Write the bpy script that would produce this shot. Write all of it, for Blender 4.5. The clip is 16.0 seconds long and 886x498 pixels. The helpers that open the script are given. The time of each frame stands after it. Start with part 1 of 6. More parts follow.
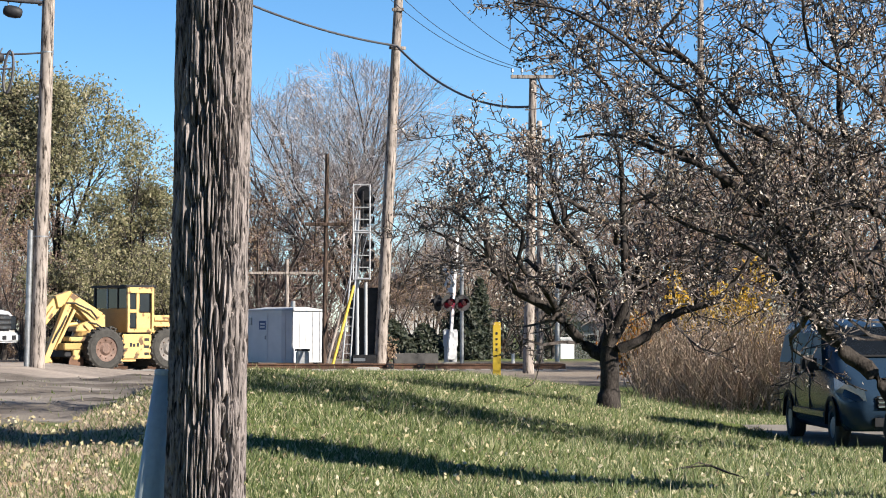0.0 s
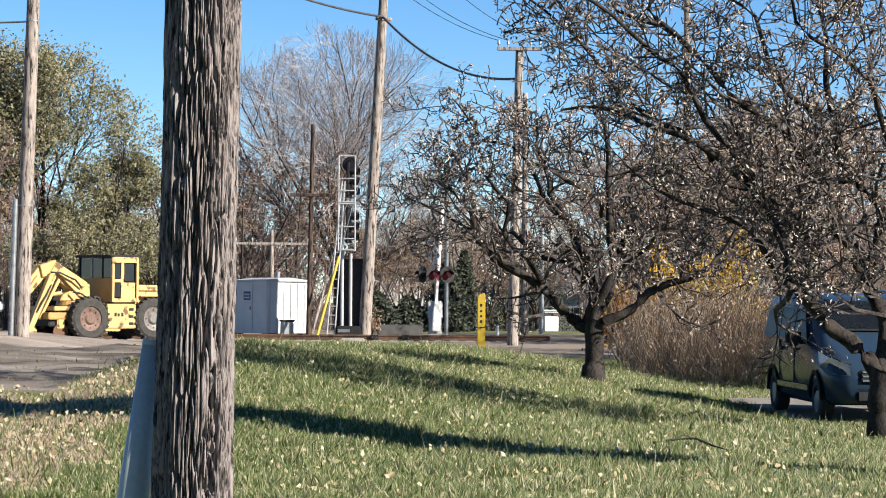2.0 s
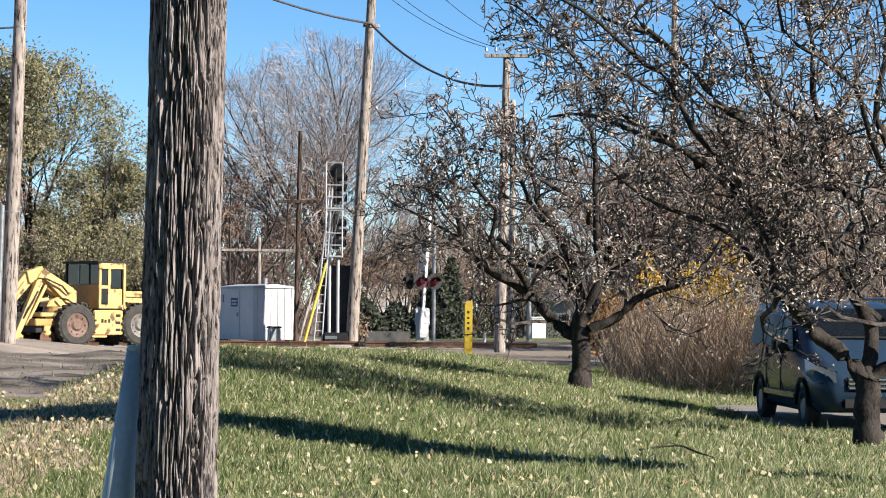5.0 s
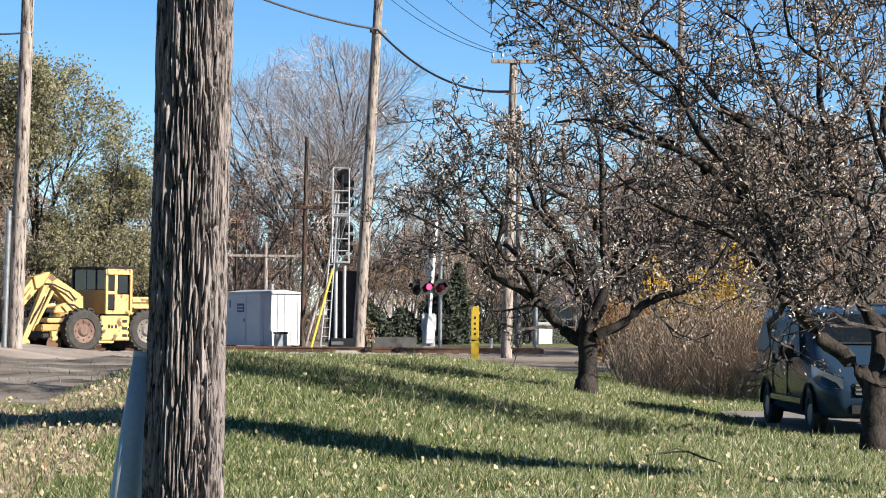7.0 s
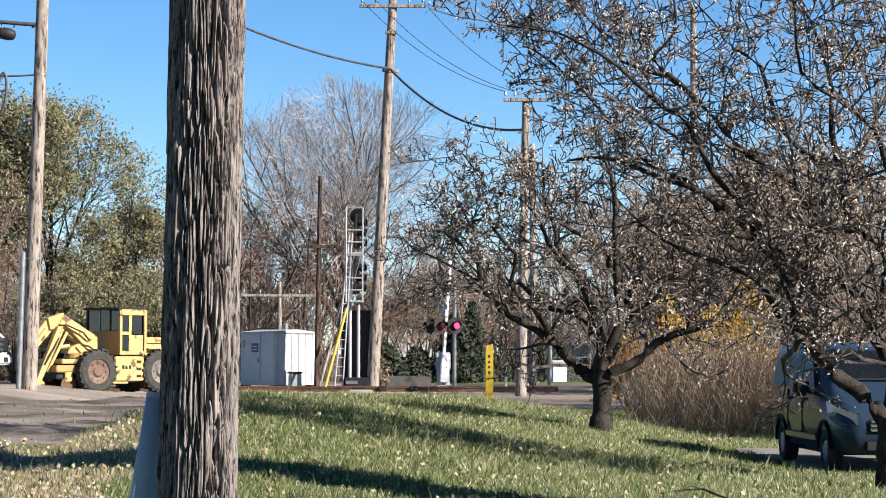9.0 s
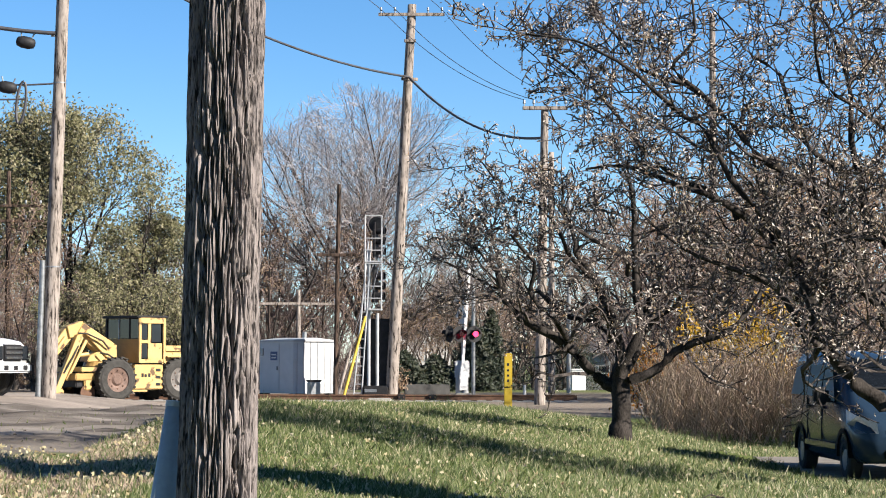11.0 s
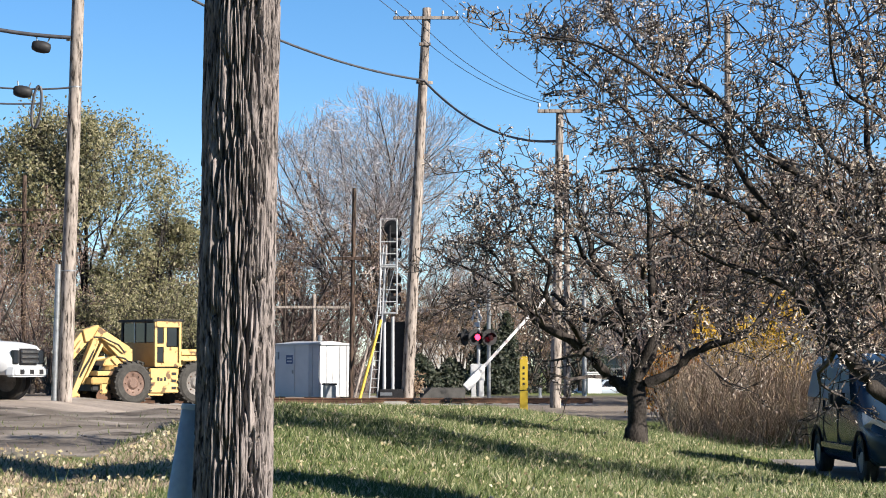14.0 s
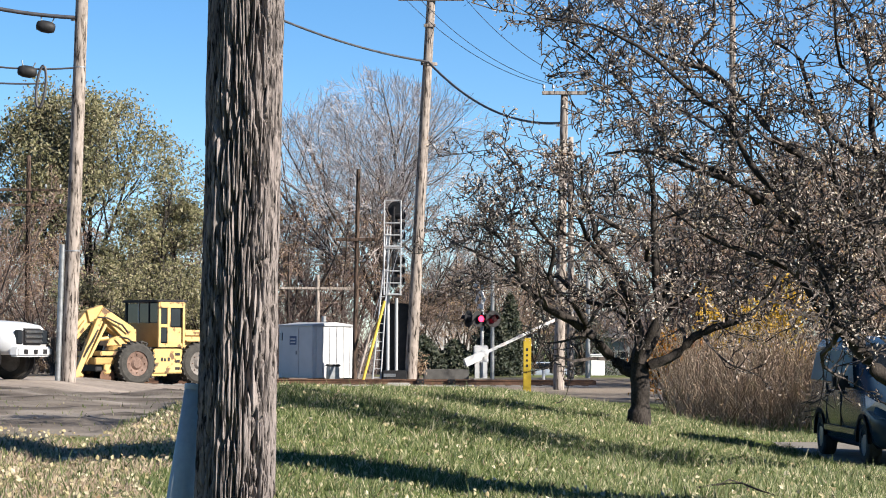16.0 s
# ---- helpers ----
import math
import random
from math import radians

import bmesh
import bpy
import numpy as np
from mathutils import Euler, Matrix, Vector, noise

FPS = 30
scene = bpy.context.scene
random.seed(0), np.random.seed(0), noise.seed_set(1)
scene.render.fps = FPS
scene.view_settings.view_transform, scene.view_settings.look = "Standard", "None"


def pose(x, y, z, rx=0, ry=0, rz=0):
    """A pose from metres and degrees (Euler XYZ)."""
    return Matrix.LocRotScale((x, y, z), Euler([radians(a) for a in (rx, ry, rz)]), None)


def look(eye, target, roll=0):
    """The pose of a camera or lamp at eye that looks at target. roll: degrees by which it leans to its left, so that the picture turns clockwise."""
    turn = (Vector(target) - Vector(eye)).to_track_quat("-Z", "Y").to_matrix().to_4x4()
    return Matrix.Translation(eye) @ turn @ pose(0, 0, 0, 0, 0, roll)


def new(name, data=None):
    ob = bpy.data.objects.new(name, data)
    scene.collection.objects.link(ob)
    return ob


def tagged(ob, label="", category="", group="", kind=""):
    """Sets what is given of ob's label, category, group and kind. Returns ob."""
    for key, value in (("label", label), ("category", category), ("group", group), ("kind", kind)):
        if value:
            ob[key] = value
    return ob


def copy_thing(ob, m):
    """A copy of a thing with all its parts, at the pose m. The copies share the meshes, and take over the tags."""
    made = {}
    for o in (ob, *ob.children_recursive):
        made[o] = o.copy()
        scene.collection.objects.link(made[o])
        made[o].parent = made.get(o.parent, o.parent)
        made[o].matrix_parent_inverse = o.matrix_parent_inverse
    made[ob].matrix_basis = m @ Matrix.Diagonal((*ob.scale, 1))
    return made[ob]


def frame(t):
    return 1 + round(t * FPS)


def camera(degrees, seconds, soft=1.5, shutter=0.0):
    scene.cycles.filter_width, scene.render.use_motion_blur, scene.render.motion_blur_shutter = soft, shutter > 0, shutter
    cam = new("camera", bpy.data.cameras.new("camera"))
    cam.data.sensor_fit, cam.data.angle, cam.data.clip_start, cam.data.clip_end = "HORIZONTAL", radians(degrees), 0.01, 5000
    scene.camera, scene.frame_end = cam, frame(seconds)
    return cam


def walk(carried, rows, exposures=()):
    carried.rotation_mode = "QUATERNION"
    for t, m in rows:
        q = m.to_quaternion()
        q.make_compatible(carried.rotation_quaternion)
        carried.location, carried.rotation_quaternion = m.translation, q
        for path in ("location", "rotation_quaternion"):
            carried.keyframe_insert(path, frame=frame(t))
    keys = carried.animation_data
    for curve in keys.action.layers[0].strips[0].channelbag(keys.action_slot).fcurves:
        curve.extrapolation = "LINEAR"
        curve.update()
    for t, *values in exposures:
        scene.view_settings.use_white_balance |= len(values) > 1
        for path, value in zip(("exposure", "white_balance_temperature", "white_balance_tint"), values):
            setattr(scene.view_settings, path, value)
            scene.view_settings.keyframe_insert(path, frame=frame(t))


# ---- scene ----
cam = camera(22.18, 16.0, soft=1.0)
EYE_HEIGHT = 1.6
EXPOSURE = 1.64


def view(x, z, turn, tilt, lean):
    return pose(x, 0, EYE_HEIGHT + z, 0, 0, turn) @ pose(0, 0, 0, 90 + tilt) @ pose(0, 0, 0, 0, 0, -lean)


walk(cam, [
    (0, view(0, 0, 0, 1.99, 0)),
    (0.5, view(-0.0076, 0.0016, -0.009, 2.188, -0.085)),
    (1, view(-0.0161, 0.0013, -0.062, 1.781, -0.176)),
    (1.5, view(-0.0172, 0.001, -0.461, 1.618, -0.209)),
    (2, view(-0.0158, -0.0017, -0.391, 1.274, -0.346)),
    (2.5, view(-0.0182, -0.003, -0.613, 1.355, -0.591)),
    (3, view(-0.0163, 0.0008, -0.557, 1.33, -0.748)),
    (3.5, view(-0.0137, -0.001, -0.84, 1.357, -0.634)),
    (6, view(-0.0012, -0.0011, -0.587, 1.469, -0.317)),
    (6.5, view(-0.0026, -0.0042, -0.527, 1.361, -0.359)),
    (7, view(-0.0039, -0.0009, -0.537, 1.59, -0.448)),
    (7.5, view(-0.0037, 0.0011, -0.514, 1.756, -0.464)),
    (8, view(0.0006, 0.0022, -0.314, 1.695, -0.41)),
    (8.5, view(0.001, 0.0013, -0.177, 2.249, -0.209)),
    (9, view(0.0035, 0.0009, -0.18, 2.566, -0.099)),
    (9.2, view(0.0027, 0.0036, -0.101, 2.478, -0.057)),
    (11.3, view(-0.0003, 0.0025, 0.306, 2.948, -0.126)),
    (11.5, view(-0.0023, 0.0026, 0.296, 3.1, -0.12)),
    (12, view(-0.0046, 0.0026, 0.279, 3.056, -0.136)),
    (12.5, view(-0.0018, 0.0013, 0.387, 3.162, -0.011)),
    (13, view(0.0017, 0.001, 0.405, 3.223, 0.061)),
    (13.5, view(0.0017, 0.0037, 0.579, 3.067, 0.121)),
    (14, view(0.0009, 0.001, 0.685, 2.858, -0.023)),
    (14.5, view(-0.001, -0.0015, 0.715, 2.511, -0.166)),
    (15, view(-0.0015, -0.0031, 0.689, 2.466, -0.264)),
    (15.5, view(-0.0002, -0.0015, 0.763, 2.367, -0.263)),
    (16, view(0.0032, -0.0024, 0.785, 2.392, -0.241)),
], exposures=[(0, EXPOSURE), (16, EXPOSURE)])

# ---- light: clear autumn sky, sun behind the viewer's right shoulder ----
SUN_SIDE, SUN_UP = 60.0, 31.0
world = bpy.data.worlds.new("sky")
scene.world = world
world.use_nodes = True
wn = world.node_tree.nodes
sky = wn.new("ShaderNodeTexSky")
sky.sky_type = "NISHITA"
sky.sun_disc = False
sky.sun_elevation = radians(SUN_UP)
sky.sun_rotation = radians(180 - SUN_SIDE)
sky.altitude, sky.air_density, sky.dust_density, sky.ozone_density = 1500, 0.9, 0.05, 4.0
wn["Background"].inputs["Strength"].default_value = 0.05
deep = wn.new("ShaderNodeHueSaturation")
deep.inputs["Saturation"].default_value = 1.2
world.node_tree.links.new(sky.outputs[0], deep.inputs["Color"])
world.node_tree.links.new(deep.outputs[0], wn["Background"].inputs["Color"])
sun = new("sun", bpy.data.lights.new("sun", "SUN"))
sun.data.energy, sun.data.angle, sun.data.color = 5.0, radians(0.5), (1.0, 0.92, 0.81)
sd = Vector((math.sin(radians(SUN_SIDE)) * math.cos(radians(SUN_UP)), -math.cos(radians(SUN_SIDE)) * math.cos(radians(SUN_UP)), math.sin(radians(SUN_UP))))
sun.matrix_world = look(sd * 50, (0, 0, 0))


# ---- materials ----
def shader(name, rough=0.8, metal=0.0, spec=0.4):
    m = bpy.data.materials.new(name)
    m.use_nodes = True
    b = m.node_tree.nodes["Principled BSDF"]
    b.inputs["Roughness"].default_value = rough
    b.inputs["Metallic"].default_value = metal
    b.inputs["Specular IOR Level"].default_value = spec
    return m, m.node_tree.nodes, m.node_tree.links, b


def ramp(nodes, stops):
    r = nodes.new("ShaderNodeValToRGB")
    while len(r.color_ramp.elements) < len(stops):
        r.color_ramp.elements.new(0.5)
    for e, (at, c) in zip(r.color_ramp.elements, stops):
        e.position, e.color = at, (*c, 1)
    return r


def worn(name, dark, light, scale=4.0, rough=0.7, metal=0.0, bump=0.15, fine=40.0, stretch=(1, 1, 1), spec=0.4, random_tint=0.0, rust=None, rust_at=0.62):
    """A surface of two tones with large blotches, fine grain and relief, in object metres."""
    m, n, l, b = shader(name, rough, metal, spec)
    tc, mp = n.new("ShaderNodeTexCoord"), n.new("ShaderNodeMapping")
    mp.inputs["Scale"].default_value = stretch
    l.new(tc.outputs["Object"], mp.inputs["Vector"])
    big, small = n.new("ShaderNodeTexNoise"), n.new("ShaderNodeTexNoise")
    big.inputs["Scale"].default_value, small.inputs["Scale"].default_value = scale, fine
    big.inputs["Detail"].default_value, small.inputs["Detail"].default_value = 5, 3
    for t in (big, small):
        l.new(mp.outputs[0], t.inputs["Vector"])
    mix = n.new("ShaderNodeMath")
    mix.operation = "MULTIPLY_ADD"
    mix.inputs[1].default_value = 0.45
    l.new(small.outputs[0], mix.inputs[0])
    half = n.new("ShaderNodeMath")
    half.operation = "MULTIPLY"
    half.inputs[1].default_value = 0.55
    l.new(big.outputs[0], half.inputs[0])
    l.new(half.outputs[0], mix.inputs[2])
    r = ramp(n, [(0.33, dark), (0.67, light)])
    l.new(mix.outputs[0], r.inputs[0])
    colour = r.outputs[0]
    if rust:
        spots = n.new("ShaderNodeTexNoise")
        spots.inputs["Scale"].default_value, spots.inputs["Detail"].default_value = scale * 1.7, 8
        l.new(tc.outputs["Object"], spots.inputs["Vector"])
        edge = ramp(n, [(rust_at, (0, 0, 0)), (rust_at + 0.06, (1, 1, 1))])
        l.new(spots.outputs[0], edge.inputs[0])
        rm = n.new("ShaderNodeMixRGB")
        rm.inputs[2].default_value = (*rust, 1)
        l.new(edge.outputs[0], rm.inputs[0])
        l.new(colour, rm.inputs[1])
        colour = rm.outputs[0]
    if random_tint:
        info, hsv, mr = n.new("ShaderNodeNewGeometry"), n.new("ShaderNodeHueSaturation"), n.new("ShaderNodeMapRange")
        mr.inputs[3].default_value, mr.inputs[4].default_value = 1 - random_tint, 1 + random_tint
        l.new(info.outputs["Random Per Island"], mr.inputs[0])
        l.new(mr.outputs[0], hsv.inputs["Value"])
        l.new(colour, hsv.inputs["Color"])
        colour = hsv.outputs[0]
    l.new(colour, b.inputs["Base Color"])
    if bump:
        bp = n.new("ShaderNodeBump")
        bp.inputs["Strength"].default_value, bp.inputs["Distance"].default_value = bump, 0.02
        l.new(mix.outputs[0], bp.inputs["Height"])
        l.new(bp.outputs[0], b.inputs["Normal"])
    return m


def leafy(name, stops, rough=0.6, through_light=0.3):
    """Leaves: one tone of the ramp for each leaf, some light coming through."""
    m, n, l, b = shader(name, rough, 0, 0.3)
    g = n.new("ShaderNodeNewGeometry")
    r = ramp(n, stops)
    l.new(g.outputs["Random Per Island"], r.inputs[0])
    l.new(r.outputs[0], b.inputs["Base Color"])
    if through_light:
        tr, mx = n.new("ShaderNodeBsdfTranslucent"), n.new("ShaderNodeMixShader")
        mx.inputs[0].default_value = through_light
        l.new(r.outputs[0], tr.inputs["Color"])
        l.new(b.outputs[0], mx.inputs[1])
        l.new(tr.outputs[0], mx.inputs[2])
        l.new(mx.outputs[0], n["Material Output"].inputs["Surface"])
    return m


def glowing(name, colour, strength):
    m, n, l, b = shader(name, 0.3)
    b.inputs["Base Color"].default_value = (*[0.4 * c for c in colour], 1)
    b.inputs["Emission Color"].default_value = (*colour, 1)
    b.inputs["Emission Strength"].default_value = strength
    return m


def ground_surface():
    m, n, l, b = shader("ground", 0.95, 0, 0.15)
    geo, sep = n.new("ShaderNodeNewGeometry"), n.new("ShaderNodeSeparateXYZ")
    l.new(geo.outputs["Position"], sep.inputs[0])

    def noise_at(scale, detail=5, stretch=(1, 1, 1)):
        mp, t = n.new("ShaderNodeMapping"), n.new("ShaderNodeTexNoise")
        mp.inputs["Scale"].default_value = stretch
        t.inputs["Scale"].default_value, t.inputs["Detail"].default_value = scale, detail
        l.new(geo.outputs["Position"], mp.inputs["Vector"])
        l.new(mp.outputs[0], t.inputs["Vector"])
        return t.outputs[0]

    def calc(op, a, c, d=None):
        x = n.new("ShaderNodeMath")
        x.operation = op
        for i, v in enumerate((a, c, d)):
            if v is None:
                continue
            if isinstance(v, (int, float)):
                x.inputs[i].default_value = v
            else:
                l.new(v, x.inputs[i])
        return x.outputs[0]

    def band(v, lo, hi):
        x = n.new("ShaderNodeMapRange")
        x.interpolation_type = "SMOOTHSTEP"
        x.inputs[1].default_value, x.inputs[2].default_value = lo, hi
        l.new(v, x.inputs[0])
        return x.outputs[0]

    def blend(f, a, c):
        x = n.new("ShaderNodeMixRGB")
        l.new(f, x.inputs[0])
        l.new(a, x.inputs[1])
        l.new(c, x.inputs[2])
        return x.outputs[0]

    wob = calc("MULTIPLY_ADD", noise_at(0.35), 5.0, -2.5)
    x = calc("ADD", sep.outputs["X"], wob)
    y = calc("ADD", sep.outputs["Y"], calc("MULTIPLY", wob, 1.6))
    turf = ramp(n, [(0.3, (0.034, 0.048, 0.011)), (0.55, (0.084, 0.105, 0.027)), (0.75, (0.163, 0.142, 0.066))])
    l.new(noise_at(3.0, 8), turf.inputs[0])
    dry = ramp(n, [(0.3, (0.077, 0.062, 0.034)), (0.7, (0.174, 0.14, 0.087))])
    l.new(noise_at(5.0, 8), dry.inputs[0])
    dirt = ramp(n, [(0.32, (0.02, 0.016, 0.013)), (0.42, (0.075, 0.063, 0.053)), (0.55, (0.135, 0.117, 0.101)), (0.7, (0.2, 0.178, 0.157))])
    l.new(noise_at(0.9, 9, (0.5, 0.8, 1)), dirt.inputs[0])
    gravel = ramp(n, [(0.3, (0.106, 0.087, 0.068)), (0.7, (0.218, 0.183, 0.15))])
    l.new(noise_at(9.0, 6), gravel.inputs[0])
    left = calc("SUBTRACT", 1.0, band(x, -5.0, -3.9))
    c = blend(calc("MULTIPLY", left, calc("SUBTRACT", 1.0, band(y, 26.5, 30))), turf.outputs[0], dry.outputs[0])
    c = blend(calc("MULTIPLY", left, band(y, 26.5, 29.5)), c, dirt.outputs[0])
    c = blend(calc("MULTIPLY", band(y, 58, 63), calc("SUBTRACT", 1.0, band(sep.outputs["Y"], 96, 108))), c, gravel.outputs[0])
    l.new(c, b.inputs["Base Color"])
    bp = n.new("ShaderNodeBump")
    bp.inputs["Strength"].default_value, bp.inputs["Distance"].default_value = 0.6, 0.05
    l.new(noise_at(14.0, 6), bp.inputs["Height"])
    l.new(bp.outputs[0], b.inputs["Normal"])
    return m


def weathered_wood(name, dark, light, depth=0.3, ridges=30.0, checks=0.0):
    """Old pole wood: long drying cracks with their shade painted in, ridges and grain along z."""
    m, n, l, b = shader(name, 0.9, 0, 0.15)
    tc = n.new("ShaderNodeTexCoord")

    def grain(scale, lengthwise, detail):
        mp, x = n.new("ShaderNodeMapping"), n.new("ShaderNodeTexNoise")
        mp.inputs["Scale"].default_value = (scale, scale, lengthwise)
        l.new(tc.outputs["Object"], mp.inputs["Vector"])
        l.new(mp.outputs[0], x.inputs["Vector"])
        x.inputs["Scale"].default_value, x.inputs["Detail"].default_value = 1.0, detail
        x.inputs["Distortion"].default_value = 0.35
        return x.outputs[0]

    ridge, fine, patch = grain(ridges, ridges * 0.13, 4), grain(ridges * 3.0, ridges * 0.5, 4), grain(9, 3, 4)
    mix = n.new("ShaderNodeMixRGB")
    mix.inputs[0].default_value = 0.35
    l.new(ridge, mix.inputs[1])
    l.new(fine, mix.inputs[2])
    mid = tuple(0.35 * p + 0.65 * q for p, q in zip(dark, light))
    # lowest stop paints the shade inside the cracks near black; checks widens it
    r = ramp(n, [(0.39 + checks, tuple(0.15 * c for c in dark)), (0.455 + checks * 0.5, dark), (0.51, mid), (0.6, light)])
    l.new(mix.outputs[0], r.inputs[0])
    hsv, mr = n.new("ShaderNodeHueSaturation"), n.new("ShaderNodeMapRange")
    mr.inputs[1].default_value, mr.inputs[2].default_value, mr.inputs[3].default_value, mr.inputs[4].default_value = 0.3, 0.7, 0.75, 1.2
    l.new(patch, mr.inputs[0])
    l.new(mr.outputs[0], hsv.inputs["Value"])
    l.new(r.outputs[0], hsv.inputs["Color"])
    l.new(hsv.outputs[0], b.inputs["Base Color"])
    bp = n.new("ShaderNodeBump")
    bp.inputs["Strength"].default_value, bp.inputs["Distance"].default_value = depth, 0.03
    l.new(mix.outputs[0], bp.inputs["Height"])
    l.new(bp.outputs[0], b.inputs["Normal"])
    return m


GROUND = ground_surface()
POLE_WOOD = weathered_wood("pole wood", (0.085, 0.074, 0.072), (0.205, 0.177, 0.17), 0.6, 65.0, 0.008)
PALE_WOOD = weathered_wood("pale pole wood", (0.145, 0.123, 0.108), (0.242, 0.21, 0.188), 0.2, 14.0)
DARK_WOOD = weathered_wood("creosoted wood", (0.024, 0.017, 0.013), (0.077, 0.053, 0.041), 0.3, 14.0)
TIE_WOOD = worn("tie wood", (0.034, 0.022, 0.017), (0.097, 0.062, 0.046), 3, 0.9)
BARK = worn("orchard bark", (0.004, 0.0034, 0.003), (0.05, 0.043, 0.039), 7, 0.95, 0, 0.9, 45, (1, 1, 0.5), spec=0.1)
TWIG = worn("orchard twigs", (0.006, 0.005, 0.0046), (0.115, 0.098, 0.091), 6, 0.9, 0, 0.2, spec=0.1)
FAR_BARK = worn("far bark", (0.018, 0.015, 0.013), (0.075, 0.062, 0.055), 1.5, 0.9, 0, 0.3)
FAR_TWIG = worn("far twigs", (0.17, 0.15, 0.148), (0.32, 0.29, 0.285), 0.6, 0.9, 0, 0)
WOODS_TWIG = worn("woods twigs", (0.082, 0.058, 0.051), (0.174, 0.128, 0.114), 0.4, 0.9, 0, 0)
CRAB_LEAF = leafy("dry orchard leaf", [(0.0, (0.06, 0.042, 0.03)), (0.25, (0.18, 0.145, 0.115)), (0.5, (0.42, 0.38, 0.345)), (0.75, (0.30, 0.25, 0.205)), (0.9, (0.15, 0.12, 0.06)), (1.0, (0.17, 0.09, 0.05))])
WILLOW_LEAF = leafy("autumn elm leaf", [(0.0, (0.042, 0.045, 0.02)), (0.4, (0.103, 0.1, 0.045)), (0.75, (0.181, 0.166, 0.09)), (0.92, (0.254, 0.229, 0.151)), (1.0, (0.097, 0.079, 0.045))])
ORANGE_LEAF = leafy("orange leaf", [(0.0, (0.242, 0.073, 0.009)), (0.5, (0.3, 0.126, 0.009)), (1.0, (0.218, 0.145, 0.02))])
YELLOW_LEAF = leafy("yellow leaf", [(0.0, (0.266, 0.145, 0.009)), (0.6, (0.338, 0.203, 0.009)), (1.0, (0.193, 0.154, 0.024))])
RUST_LEAF = leafy("rust leaf", [(0.0, (0.106, 0.062, 0.039)), (0.5, (0.203, 0.14, 0.092)), (0.85, (0.271, 0.218, 0.165)), (1.0, (0.193, 0.116, 0.048))])
EVERGREEN = leafy("evergreen needles", [(0.0, (0.006, 0.011, 0.006)), (0.6, (0.015, 0.022, 0.011)), (1.0, (0.029, 0.029, 0.015))], through_light=0.05)
BRUSH = leafy("dry brush stems", [(0.0, (0.20, 0.145, 0.105)), (0.5, (0.34, 0.262, 0.198)), (0.85, (0.42, 0.335, 0.262)), (1.0, (0.24, 0.20, 0.115))], 0.8, 0.45)
BLADE = leafy("grass blades", [(0.0, (0.022, 0.036, 0.008)), (0.4, (0.058, 0.085, 0.022)), (0.7, (0.105, 0.128, 0.042)), (0.88, (0.21, 0.205, 0.105)), (1.0, (0.36, 0.33, 0.22))], 0.6, 0.3)
FALLEN = leafy("fallen leaves", [(0.0, (0.218, 0.169, 0.09)), (0.5, (0.29, 0.254, 0.145)), (0.85, (0.374, 0.338, 0.242)), (1.0, (0.181, 0.115, 0.06))], 0.6, 0.2)
WHITE_METAL = worn("white painted steel", (0.372, 0.378, 0.389), (0.458, 0.464, 0.469), 2, 0.5, 0, 0.03)
GREY_METAL = worn("galvanised steel", (0.165, 0.174, 0.183), (0.29, 0.3, 0.309), 6, 0.42, 0.7, 0.05)
SILVER_PAINT = worn("aluminium paint", (0.266, 0.275, 0.285), (0.377, 0.386, 0.396), 5, 0.45, 0.2, 0.03)
BLACK_PAINT = worn("black paint", (0.008, 0.008, 0.009), (0.02, 0.02, 0.022), 6, 0.6, 0, 0.03, spec=0.2)
CABLE = worn("black cable", (0.02, 0.02, 0.024), (0.055, 0.055, 0.062), 5, 0.6, 0, 0)
YELLOW_PAINT = worn("loader yellow", (0.335, 0.215, 0.066), (0.445, 0.3, 0.121), 1.6, 0.5, 0, 0.05, rust=(0.086, 0.047, 0.02), rust_at=0.57)
SIGN_YELLOW = worn("marker yellow", (0.3, 0.203, 0.009), (0.367, 0.266, 0.024), 4, 0.55, 0, 0.03)
CONCRETE = worn("concrete", (0.154, 0.145, 0.13), (0.266, 0.251, 0.227), 3, 0.9, 0, 0.2)
RUSTY = worn("rusty steel", (0.048, 0.024, 0.015), (0.126, 0.068, 0.041), 5, 0.8, 0.2, 0.2)
RUBBER = worn("tyre rubber", (0.011, 0.01, 0.009), (0.036, 0.034, 0.031), 5, 0.85, 0, 0.15)
GUARD = worn("grey plastic", (0.25, 0.28, 0.285), (0.32, 0.355, 0.36), 5, 0.5, 0, 0.03)
ASPHALT = worn("old asphalt", (0.092, 0.075, 0.06), (0.271, 0.229, 0.196), 0.45, 0.9, 0, 0.3, 9, (0.6, 1.4, 1))


# ---- mesh helpers ----
def link_mesh(name, me, material, parent=None, label=""):
    me.materials.append(material)
    ob = new(name, me)
    if parent:
        ob.parent = parent
    if label:
        ob["label"] = label
    return ob


def part(name, bm, material, parent=None, label="", smooth=False):
    me = bpy.data.meshes.new(name)
    bmesh.ops.recalc_face_normals(bm, faces=bm.faces)
    bm.to_mesh(me)
    bm.free()
    if smooth:
        for p in me.polygons:
            p.use_smooth = True
    return link_mesh(name, me, material, parent, label)


def thing(name, m, label, category, group="", kind=""):
    ob = new(name)
    ob.matrix_world = m
    return tagged(ob, label, category, group, kind)


